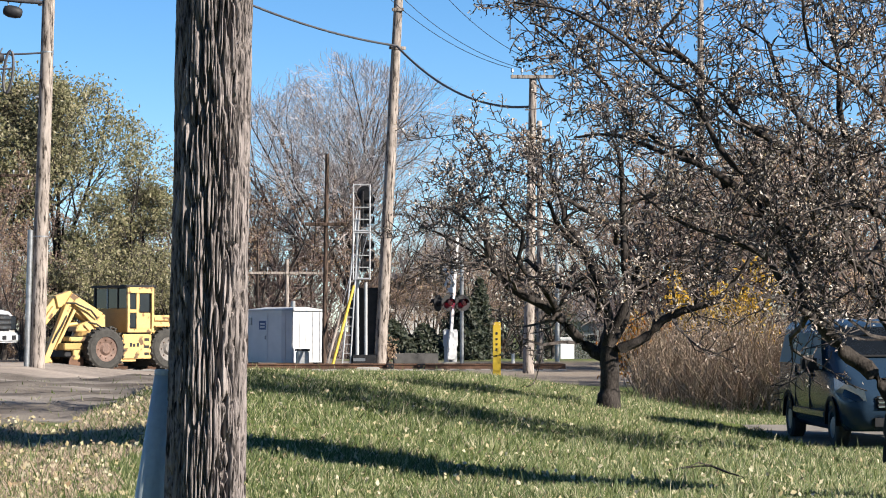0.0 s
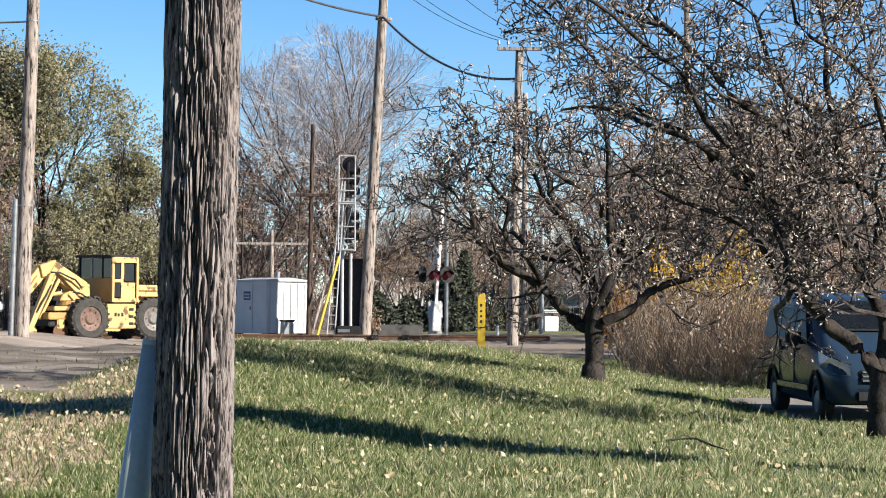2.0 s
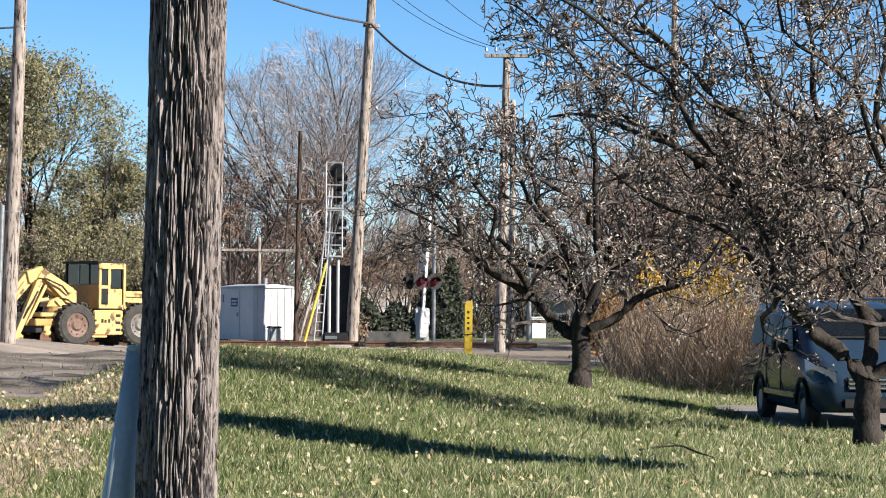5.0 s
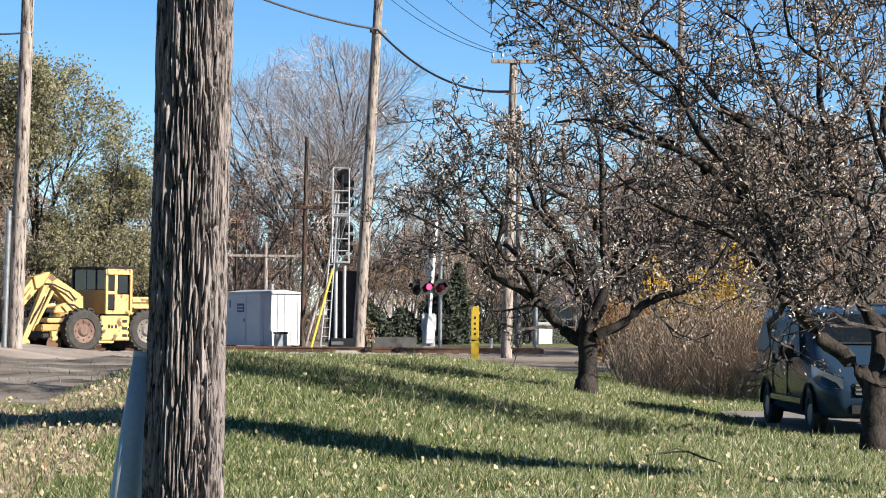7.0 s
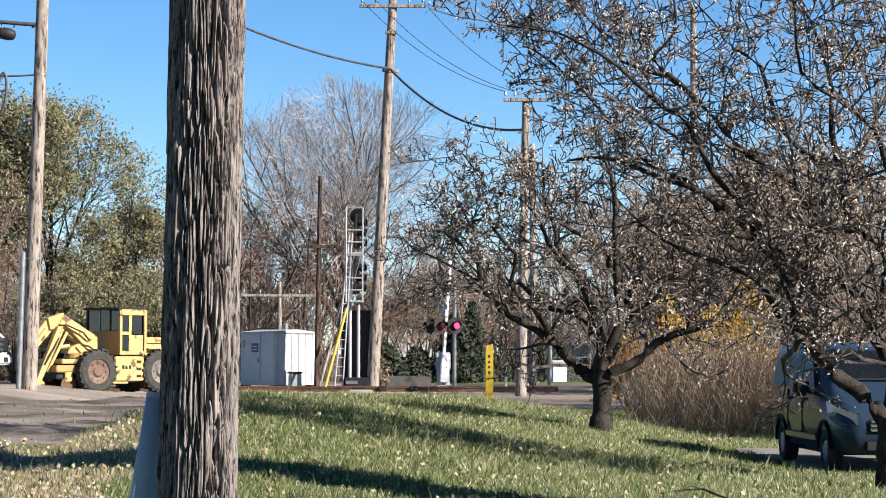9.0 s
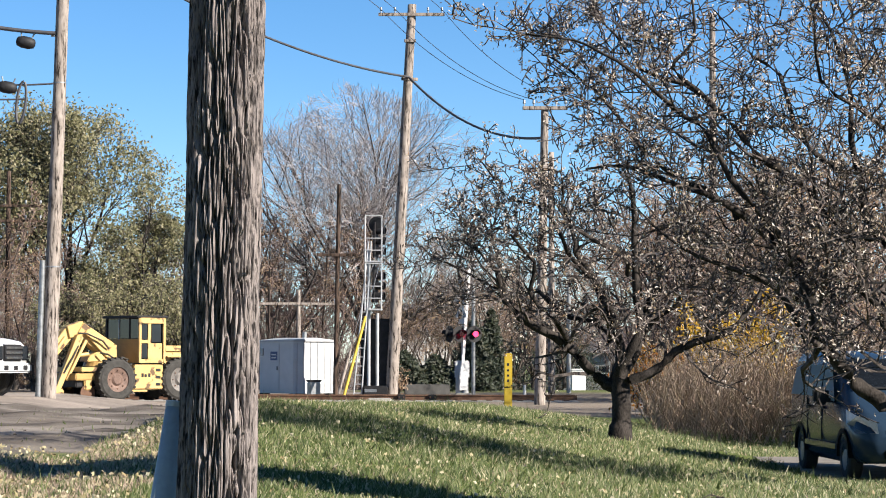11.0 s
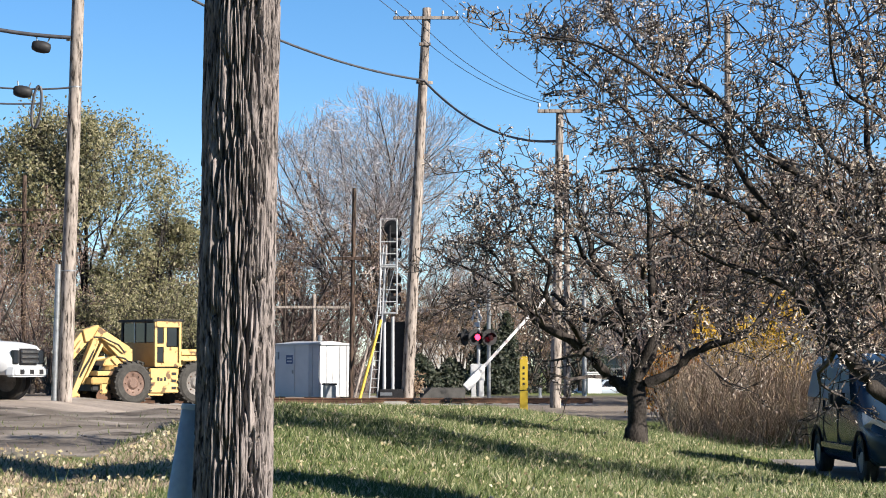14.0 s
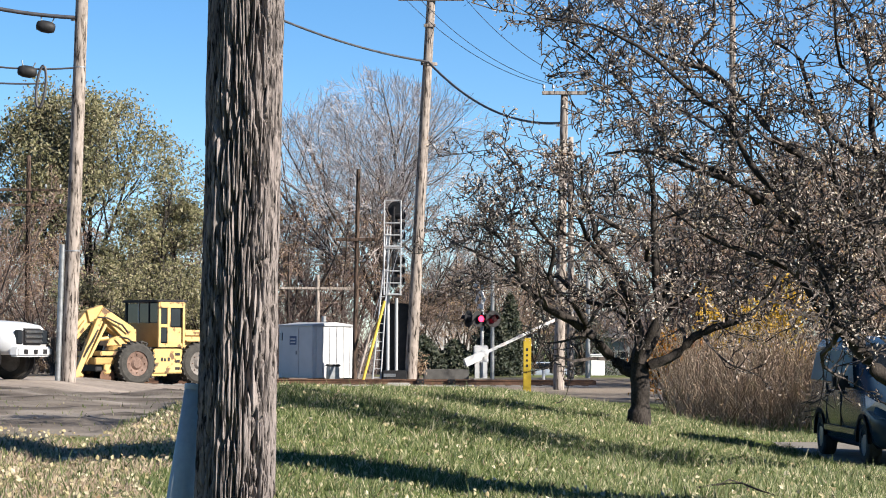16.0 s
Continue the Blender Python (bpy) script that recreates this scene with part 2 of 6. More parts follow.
def box(bm, lo, hi, bevel=0.0, m=None):
    r = bmesh.ops.create_cube(bm, size=1)
    vs = r["verts"]
    for v in vs:
        v.co = Vector([lo[i] + (v.co[i] + 0.5) * (hi[i] - lo[i]) for i in range(3)])
    if bevel:
        es = list({e for v in vs for e in v.link_edges})
        b = bmesh.ops.bevel(bm, geom=es, offset=bevel, segments=2, affect="EDGES")
        vs = list({v for f in b["faces"] for v in f.verts} | {v for v in vs if v.is_valid})
    if m:
        bmesh.ops.transform(bm, matrix=m, verts=vs)
    return vs


def rod(bm, a, b, r0, r1=None, n=10):
    a, b = Vector(a), Vector(b)
    r1 = r0 if r1 is None else r1
    q = (b - a).to_track_quat("Z", "Y").to_matrix().to_4x4()
    r = bmesh.ops.create_cone(bm, cap_ends=True, segments=n, radius1=r0, radius2=r1, depth=(b - a).length, matrix=Matrix.Translation((a + b) / 2) @ q)
    return r["verts"]


def prism(bm, outline, x0, x1, bevel=0.0):
    """A plate of that outline in (y, z), from x0 to x1."""
    va = [bm.verts.new((x0, y, z)) for y, z in outline]
    vb = [bm.verts.new((x1, y, z)) for y, z in outline]
    n = len(outline)
    bm.faces.new(va)
    bm.faces.new(vb[::-1])
    for i in range(n):
        bm.faces.new((va[i], vb[i], vb[(i + 1) % n], va[(i + 1) % n]))
    if bevel:
        es = list({e for v in va + vb for e in v.link_edges})
        bmesh.ops.bevel(bm, geom=es, offset=bevel, segments=2, affect="EDGES")
    return va + vb


def spin(bm, profile, m=None, n=24, ring_shape=False):
    """A turned form round x: profile of (x, radius); ring_shape closes the profile on itself and leaves a hole."""
    rings = []
    for x, r in profile:
        rings.append([bm.verts.new((x, r * math.cos(a), r * math.sin(a))) for a in [2 * math.pi * i / n for i in range(n)]])
    for p, q in zip(rings, rings[1:]):
        for i in range(n):
            bm.faces.new((p[i], p[(i + 1) % n], q[(i + 1) % n], q[i]))
    if ring_shape:
        for i in range(n):
            bm.faces.new((rings[-1][i], rings[-1][(i + 1) % n], rings[0][(i + 1) % n], rings[0][i]))
    else:
        bm.faces.new(rings[0][::-1])
        bm.faces.new(rings[-1])
    vs = [v for ring in rings for v in ring]
    if m:
        bmesh.ops.transform(bm, matrix=m, verts=vs)
    return vs


class Soup:
    """Many small pieces gathered into one mesh."""

    def __init__(self):
        self.v, self.f = [], []

    def tube(self, pts, radii, n=4):
        base = len(self.v)
        for i, p in enumerate(pts):
            d = (pts[min(i + 1, len(pts) - 1)] - pts[max(i - 1, 0)]).normalized()
            u = d.orthogonal().normalized()
            w = d.cross(u)
            for k in range(n):
                a = 2 * math.pi * k / n
                self.v.append(p + (u * math.cos(a) + w * math.sin(a)) * radii[i])
        for i in range(len(pts) - 1):
            for k in range(n):
                a, b = base + i * n + k, base + i * n + (k + 1) % n
                self.f.append((a, b, b + n, a + n))

    def leaf(self, p, size, rng, narrow=0.55):
        d = Vector((rng.gauss(0, 1), rng.gauss(0, 1), rng.gauss(0, 1))).normalized()
        u = d.orthogonal().normalized() * size * narrow * 0.5
        d = d * size
        k = d.cross(u).normalized() * size * 0.12
        b = len(self.v)
        self.v += [p, p + d * 0.5 + u + k, p + d, p + d * 0.45 - u + k]
        self.f.append((b, b + 1, b + 2, b + 3))

    def blade(self, p, h, lean, w):
        b = len(self.v)
        side = Vector((w, 0.3 * w, 0))
        self.v += [p - side, p + side, p + Vector((lean[0], lean[1], h))]
        self.f.append((b, b + 1, b + 2))

    def mesh(self, name):
        me = bpy.data.meshes.new(name)
        me.from_pydata([tuple(v) for v in self.v], [], self.f)
        return me


def smoothstep(a, b, x):
    t = min(1.0, max(0.0, (x - a) / (b - a)))
    return t * t * (3 - 2 * t)


def height(x, y):
    """The lie of the land: a grassy mound between the viewer and the railway."""
    mound = 0.66 * math.exp(-0.5 * ((y - 45) / 9.5) ** 2) * (1 - smoothstep(-0.5, 5.8, x)) * smoothstep(-8.0, -4.0, x)
    knoll = 0.89 * smoothstep(17, 34, y) * (1 - smoothstep(-3, 4, x)) * smoothstep(-6.6, -2.8, x) * (1 - smoothstep(36, 47, y))
    bench = 0.43 * smoothstep(16, 28, y) * (1 - smoothstep(52, 62, y)) * (1 - smoothstep(-6.0, -2.6, x))
    mound = max(mound, knoll, bench) + 0.25 * min(mound, knoll, bench)
    rise = 0.08 * smoothstep(58, 76, y) - 1.3 * smoothstep(108, 165, y)
    rise += 0.42 * smoothstep(48, 65, y) * (1 - smoothstep(69, 80, y)) * (1 - smoothstep(-12.5, -8.7, x)) - 0.1 * smoothstep(3.8, 5.2, x) * (1 - smoothstep(42, 48, y))
    rough = 0.03 * noise.noise(Vector((x * 0.35, y * 0.35, 0))) + 0.012 * noise.noise(Vector((x * 1.7, y * 1.7, 3)))
    ruts = 0.07 * noise.noise(Vector((x * 0.5, y * 0.55, 5))) + 0.05 * noise.noise(Vector((x * 1.3, y * 1.1, 8))) + 0.08 * noise.noise(Vector((x * 0.45 + y * 0.12, y * 1.15, 11)))
    mound += ruts * (1 - smoothstep(-5.6, -4.2, x)) * smoothstep(26, 30, y) * (1 - smoothstep(54, 60, y))
    return mound + rise + rough * (1 - smoothstep(90, 120, y))


# ---- ground ----
def spaced(stops):
    out = []
    for a, b, s in stops:
        k = max(1, round((b - a) / s))
        out += [a + (b - a) * i / k for i in range(k)]
    return out + [stops[-1][1]]


def build_ground():
    xs = spaced([(-900, -60, 60), (-60, -14, 2), (-14, 12, 0.4), (12, 60, 2), (60, 900, 60)])
    ys = spaced([(-300, 0, 30), (0, 16, 1), (16, 60, 0.4), (60, 110, 1.0), (110, 1500, 60)])
    vs = [(x, y, height(x, y)) for y in ys for x in xs]
    n = len(xs)
    fs = [(j * n + i, j * n + i + 1, (j + 1) * n + i + 1, (j + 1) * n + i) for j in range(len(ys) - 1) for i in range(n - 1)]
    me = bpy.data.meshes.new("ground")
    me.from_pydata(vs, [], fs)
    for p in me.polygons:
        p.use_smooth = True
    tagged(link_mesh("ground", me, GROUND), "grassy mound with dry turf, dirt and gravel", "ground", kind="structure")


build_ground()


# ---- trees ----
def grow(soup, tips, rng, p, d, length, r, level, droop=0.0, wander=0.35, kids=(5, 5, 5, 4), up=0.1, shrink=0.5, min_r=0.004, sides=(6, 5, 4, 3, 3), wide=(35, 75)):
    """One branch and, along it, its side branches; tips gathers the places for leaves."""
    n = 5 if level < 2 else 3
    pts, radii = [p.copy()], [r]
    q, e = p.copy(), d.normalized()
    for i in range(n):
        e = (e + Vector((rng.gauss(0, 1), rng.gauss(0, 1), rng.gauss(0, 1))) * wander * 0.33 + Vector((0, 0, up - droop * i / n))).normalized()
        q = q + e * (length / n)
        pts.append(q.copy())
        radii.append(max(min_r, r * (1 - 0.75 * (i + 1) / n)))
    soup.tube(pts, radii, sides[min(level, len(sides) - 1)])
    branch_off(soup, tips, rng, pts, radii, length, level, droop, wander, kids, up, shrink, min_r, sides, wide)


def branch_off(soup, tips, rng, pts, radii, length, level, droop, wander, kids, up, shrink, min_r, sides, wide, first=0.2):
    if level >= len(kids):
        tips.extend(pts[1:])
        return
    for k in range(kids[level]):
        f = first + (1 - first) * (k + rng.random()) / kids[level]
        s = f * (len(pts) - 1)
        i = min(int(s), len(pts) - 2)
        at = pts[i].lerp(pts[i + 1], s - i)
        along = (pts[i + 1] - pts[i]).normalized()
        away = along.orthogonal().normalized()
        away.rotate(Matrix.Rotation(rng.random() * 2 * math.pi, 3, along))
        a = radians(rng.uniform(*wide))
        grow(soup, tips, rng, at, along * math.cos(a) + away * math.sin(a), length * shrink * rng.uniform(0.6, 1.25) * (1.1 - 0.45 * f),
             max(min_r, radii[i] * 0.5), level + 1, droop, wander, kids, up, shrink, min_r, sides, wide)


def limbed_tree(name, m, label, limbs, seed, kids, shrink, leaf_count, leaf_size, leaf_mat, bark, twig, droop=0.0, wander=0.35, up=0.06, min_r=0.004, wide=(35, 75), group="", sway=0.0):
    """A tree from its main limbs, each a short line of (x, y, z, radius); the rest branches off by itself."""
    rng = random.Random(seed)
    top = thing(name, m, label, "tree", group)
    wood, fine, tips = Soup(), Soup(), []
    for limb in limbs:
        pts, radii = [], []
        ctrl = [Vector(c[:3]) for c in limb]
        for i in range(len(ctrl) - 1):
            for s in range(4):
                f = s / 4
                a = ctrl[max(i - 1, 0)]
                b, c, d = ctrl[i], ctrl[i + 1], ctrl[min(i + 2, len(ctrl) - 1)]
                p = 0.5 * (2 * b + (c - a) * f + (2 * a - 5 * b + 4 * c - d) * f * f + (3 * b - a - 3 * c + d) * f ** 3)
                r = limb[i][3] + (limb[i + 1][3] - limb[i][3]) * f
                bend = 0.0 if limb[0][3] > 0.14 or (i == 0 and s == 0) else sway
                pts.append(p + Vector((rng.gauss(0, 1), rng.gauss(0, 1), 0)) * r * (0.15 if bend else 0.04) + noise.noise_vector(p * 1.1 + Vector((seed, 0, 0))) * bend)
                radii.append(r * rng.uniform(0.94, 1.07))
        pts.append(ctrl[-1])
        radii.append(limb[-1][3])
        wood.tube(pts, radii, 9)
        if limb[-1][3] < 0.12:
            length = sum((b - a).length for a, b in zip(pts, pts[1:]))
            branch_off(fine, tips, rng, pts, radii, length, 0, droop, wander, kids, up, shrink, min_r, (5, 4, 3, 3), wide, 0.22)
    me = wood.mesh("trunk")
    for p in me.polygons:
        p.use_smooth = True
    link_mesh("trunk", me, bark, top)
    link_mesh("crown", fine.mesh("crown"), twig, top)
    if leaf_count and tips:
        leaves = Soup()
        for _ in range(leaf_count):
            p = rng.choice(tips)
            leaves.leaf(p + Vector((rng.gauss(0, 1), rng.gauss(0, 1), rng.gauss(0, 1))) * leaf_size * 0.8, leaf_size * rng.uniform(0.5, 1.3), rng)
        link_mesh("leaves", leaves.mesh("leaves"), leaf_mat, top)
    return top


# crabapple on the mound: short trunk, two long low limbs and a fan of upright ones
limbed_tree("crabapple_tree", pose(2.78, 38, 0.3), "gnarled crabapple with dense twigs and withered leaves on grass", [
    [(0, 0, -0.6, 0.25), (0, 0, 0.0, 0.215), (0.02, 0, 0.3, 0.17), (0.0, 0, 0.85, 0.155), (0.03, 0, 1.0, 0.15)],
    [(0.0, 0, 0.8, 0.107), (-0.35, -0.1, 1.05, 0.098), (-0.95, -0.3, 1.45, 0.082), (-1.6, -0.4, 1.95, 0.061), (-2.3, -0.5, 2.9, 0.041), (-3.1, -0.3, 3.3, 0.016)],
    [(0.05, 0, 0.85, 0.098), (0.6, -0.2, 1.15, 0.082), (1.2, -0.4, 1.5, 0.066), (1.7, -0.5, 1.85, 0.049), (2.3, -0.45, 2.5, 0.033), (2.7, -0.4, 3.4, 0.016)],
    [(0.0, 0, 0.9, 0.098), (-0.15, 0.3, 1.6, 0.082), (-0.3, 0.5, 2.5, 0.066), (-0.8, 0.7, 3.4, 0.041), (-1.3, 0.8, 4.2, 0.016)],
    [(0.02, 0, 0.9, 0.090), (0.15, -0.2, 1.7, 0.074), (0.1, -0.4, 2.7, 0.061), (0.2, -0.5, 3.9, 0.041), (-0.1, -0.6, 4.6, 0.016)],
    [(0.05, 0, 0.9, 0.082), (0.4, 0.3, 1.7, 0.070), (0.7, 0.6, 2.8, 0.049), (1.3, 0.9, 4.0, 0.033), (1.9, 1.2, 4.7, 0.016)],
    [(-0.95, -0.3, 1.45, 0.057), (-1.5, -1.0, 2.3, 0.041), (-1.9, -1.4, 3.4, 0.025), (-2.2, -1.6, 3.5, 0.012)],
    [(-0.15, 0.3, 1.6, 0.057), (-1.0, 1.1, 2.2, 0.041), (-2.2, 1.6, 2.6, 0.025), (-3.2, 1.8, 2.9, 0.012)],
    [(0.4, 0.3, 1.7, 0.049), (1.3, 0.2, 2.3, 0.037), (2.2, 0.1, 3.1, 0.025), (2.8, 0.1, 4.0, 0.012)],
    [(0.1, -0.4, 2.7, 0.049), (-0.6, -0.9, 3.5, 0.037), (-1.1, -1.2, 3.9, 0.025), (-1.3, -1.3, 4.4, 0.012)],
    [(-0.3, 0.5, 2.5, 0.045), (-1.0, 0.3, 3.4, 0.032), (-1.8, 0.2, 4.1, 0.02), (-2.4, 0.1, 4.7, 0.01)],
    [(-1.6, -0.4, 1.95, 0.042), (-2.2, -0.2, 3.1, 0.028), (-2.6, 0.0, 4.0, 0.012)],
], 5, (12, 7, 4), 0.43, 9500, 0.058, CRAB_LEAF, BARK, TWIG, wander=0.75, min_r=0.0095, wide=(40, 85), group="crabapples", sway=0.3)

# the larger crabapple in front of the van, its crown reaching over the first
limbed_tree("crabapple_tree", pose(5.62, 28.0, -0.06), "large leaning crabapple with withered leaves beside the van", [
    [(0, 0, -0.5, 0.22), (0, 0, 0.0, 0.2), (0.0, 0, 0.3, 0.165), (0.0, 0, 0.6, 0.155), (0.02, 0, 0.82, 0.16)],
    [(-0.02, 0, 0.72, 0.11), (-0.38, 0.0, 1.08, 0.1), (-0.8, 0.0, 1.56, 0.09), (-1.15, 0.05, 2.0, 0.08), (-1.36, 0.1, 2.5, 0.075), (-1.43, 0.15, 2.9, 0.07), (-2.1, 0.1, 3.4, 0.05), (-2.8, 0.0, 3.75, 0.035), (-4.0, -0.2, 4.0, 0.014)],
    [(0.0, 0, 0.72, 0.102), (-0.1, 0.1, 1.35, 0.089), (-0.14, 0.2, 2.0, 0.081), (0.0, 0.4, 2.6, 0.072), (-0.4, 0.5, 3.4, 0.060), (-0.64, 0.6, 4.3, 0.043), (-0.6, 0.7, 5.2, 0.030), (-1.0, 0.8, 6.4, 0.012)],
    [(0.03, 0, 0.75, 0.093), (0.4, -0.1, 1.2, 0.085), (0.7, -0.2, 2.0, 0.068), (0.5, -0.3, 3.2, 0.055), (0.1, -0.4, 4.3, 0.038), (0.1, -0.4, 5.9, 0.013)],
    [(-1.43, 0.15, 2.9, 0.051), (-1.95, -0.3, 3.6, 0.043), (-2.58, -0.5, 4.3, 0.034), (-3.2, -0.6, 4.85, 0.025), (-3.95, -0.6, 5.25, 0.017), (-4.8, -0.5, 5.8, 0.009)],
    [(-0.3, 0.5, 3.2, 0.051), (-1.2, 0.3, 3.6, 0.047), (-1.8, 0.1, 4.2, 0.043), (-2.44, 0.0, 4.85, 0.034), (-3.0, -0.1, 5.3, 0.025), (-2.7, -0.2, 5.8, 0.017), (-2.9, -0.2, 6.6, 0.009)],
    [(-0.8, 0.0, 1.56, 0.043), (-1.5, -0.5, 2.2, 0.038), (-2.3, -0.8, 2.75, 0.030), (-3.3, -1.0, 3.3, 0.010)],
    [(-0.4, 0.5, 3.4, 0.043), (-1.0, 1.2, 4.4, 0.034), (-1.7, 1.6, 5.4, 0.021), (-2.2, 1.8, 6.3, 0.009)],
    [(-2.1, 0.1, 3.4, 0.038), (-3.0, 0.7, 4.2, 0.030), (-3.8, 1.0, 5.0, 0.021), (-4.5, 1.2, 5.6, 0.009)],
    [(-0.14, 0.2, 2.0, 0.043), (-0.7, -0.7, 2.6, 0.038), (-1.1, -1.1, 3.4, 0.025), (-1.6, -1.4, 4.4, 0.010)],
    [(0.5, -0.3, 3.2, 0.043), (-0.2, -0.9, 3.9, 0.034), (-0.9, -1.3, 4.8, 0.024), (-1.4, -1.5, 5.8, 0.010)],
    [(-2.44, 0.0, 4.85, 0.030), (-3.2, 0.5, 5.5, 0.024), (-3.9, 0.8, 6.2, 0.010)],
    [(-0.14, 0.2, 2.0, 0.045), (-0.7, 0.9, 2.5, 0.036), (-1.4, 1.3, 3.0, 0.026), (-2.2, 1.5, 3.6, 0.010)],
    [(0.0, 0.4, 2.6, 0.04), (0.6, 0.9, 3.1, 0.03), (0.9, 1.1, 3.9, 0.012)],
], 11, (13, 7, 5), 0.43, 23000, 0.05, CRAB_LEAF, BARK, TWIG, wander=0.8, min_r=0.0085, wide=(40, 85), group="crabapples", sway=0.34)


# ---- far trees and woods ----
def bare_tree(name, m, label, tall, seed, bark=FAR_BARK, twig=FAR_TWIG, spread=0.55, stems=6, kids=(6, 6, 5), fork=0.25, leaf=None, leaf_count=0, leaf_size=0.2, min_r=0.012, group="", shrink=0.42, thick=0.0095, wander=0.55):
    rng = random.Random(seed)
    limbs = [[(0, 0, -0.2, tall * 0.022), (0.1, 0, tall * 0.12, tall * 0.017), (0, 0.1, tall * fork, tall * 0.015), (0.1, 0, tall * (fork + 0.03), tall * 0.014)]]
    for i in range(stems):
        a = 2 * math.pi * (i + rng.random() * 0.6) / stems
        w = spread * tall * rng.uniform(0.25, 0.55) * (0.35 if i == 0 else 1)
        h = tall * rng.uniform(0.72, 0.95)
        x, y = math.cos(a) * w, math.sin(a) * w
        s = tall * fork * rng.uniform(0.75, 1.0)
        r = tall * thick
        limbs.append([(0, 0, s, r), (x * 0.35, y * 0.35, s + (h - s) * 0.35, r * 0.75), (x * 0.75, y * 0.75, s + (h - s) * 0.7, r * 0.45), (x, y, h, r * 0.15)])
    return limbed_tree(name, m, label, limbs, seed, kids, shrink, leaf_count, leaf_size, leaf, bark, twig, wander=wander, up=0.05, min_r=min_r, wide=(28, 62), group=group)


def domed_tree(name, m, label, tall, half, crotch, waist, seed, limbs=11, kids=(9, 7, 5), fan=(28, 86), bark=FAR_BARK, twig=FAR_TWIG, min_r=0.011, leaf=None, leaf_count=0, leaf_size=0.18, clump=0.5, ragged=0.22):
    """A tree whose limbs fan out from a low fork and fill a dome: half wide, widest at the height waist."""
    rng = random.Random(seed)
    top = thing(name, m, label, "tree")
    wood, fine, tips = Soup(), Soup(), []

    def inside(p):
        dz = (p.z - waist) / (tall - waist if p.z > waist else waist - crotch * 0.6)
        edge = 1 + ragged * noise.noise(p * (2.6 / half) + Vector((seed, 0, 0)))
        return (p.x * p.x + p.y * p.y) / half ** 2 + dz * dz < edge

    def reach(p, d):
        q, n = p.copy(), 0
        while n < 40 and (inside(q) or (n < 4 and q.z < waist)):
            q += d * tall * 0.025
            n += 1
        return n * tall * 0.025

    def bough(p, d, r, level, longest):
        free = reach(p, d)
        length = min(free * rng.uniform(0.9, 1.02), longest)
        if length < tall * 0.015:
            return
        n = (8, 6, 4, 3)[level]
        pts, radii, q, e = [p.copy()], [r], p.copy(), d.normalized()
        for k in range(n):
            e = (e + Vector((rng.gauss(0, 1), rng.gauss(0, 1), rng.gauss(0, 1))) * 0.13 + Vector((0, 0, 0.05))).normalized()
            q = q + e * (length / n)
            pts.append(q.copy())
            radii.append(max(min_r, r * (1 - 0.8 * (k + 1) / n)))
        (wood if level < 2 else fine).tube(pts, radii, (7, 5, 3, 3)[level])
        if level >= len(kids):
            tips.append(pts[-1])
            return
        first = 0.22 if level == 0 else 0.12
        for k in range(kids[level]):
            f = first + (1 - first) * (k + rng.random()) / kids[level]
            i = min(int(f * n), n - 1)
            at = pts[i].lerp(pts[i + 1], f * n - i)
            along = (pts[i + 1] - pts[i]).normalized()
            away = along.orthogonal().normalized()
            away.rotate(Matrix.Rotation(rng.random() * 2 * math.pi, 3, along))
            a = radians(rng.uniform(22, 52))
            bough(at, along * math.cos(a) + away * math.sin(a), max(min_r, radii[i] * 0.6), level + 1, length * rng.uniform(0.38, 0.75) * (1.15 - 0.5 * f))

    wood.tube([Vector((0, 0, -0.3)), Vector((0.05, 0, crotch * 0.5)), Vector((0, 0.05, crotch)), Vector((0.05, 0, crotch * 1.15))], [tall * 0.021, tall * 0.017, tall * 0.016, tall * 0.012], 9)
    for i in range(limbs):
        a = 2.4 * i + rng.uniform(-0.3, 0.3)
        up = radians(fan[0] + (fan[1] - fan[0]) * ((i * 0.618) % 1) ** 0.8)
        bough(Vector((0, 0, crotch * rng.uniform(0.7, 1.1))), Vector((math.cos(a) * math.cos(up), math.sin(a) * math.cos(up), math.sin(up))), tall * rng.uniform(0.007, 0.0105), 0, tall)
    me = wood.mesh("trunk")
    for p in me.polygons:
        p.use_smooth = True
    link_mesh("trunk", me, bark, top)
    link_mesh("crown", fine.mesh("crown"), twig, top)
    if leaf_count:
        leaves = Soup()
        spots = [(p, rng.random() ** 4) for p in tips]
        total = sum(w for _, w in spots)
        for p, w in spots:
            for _ in range(round(leaf_count * w / total)):
                leaves.leaf(p + Vector((rng.gauss(0, 1), rng.gauss(0, 1), rng.gauss(0, 0.7))) * clump, leaf_size * rng.uniform(0.5, 1.3), rng)
        link_mesh("leaves", leaves.mesh("leaves"), leaf, top)
    return top


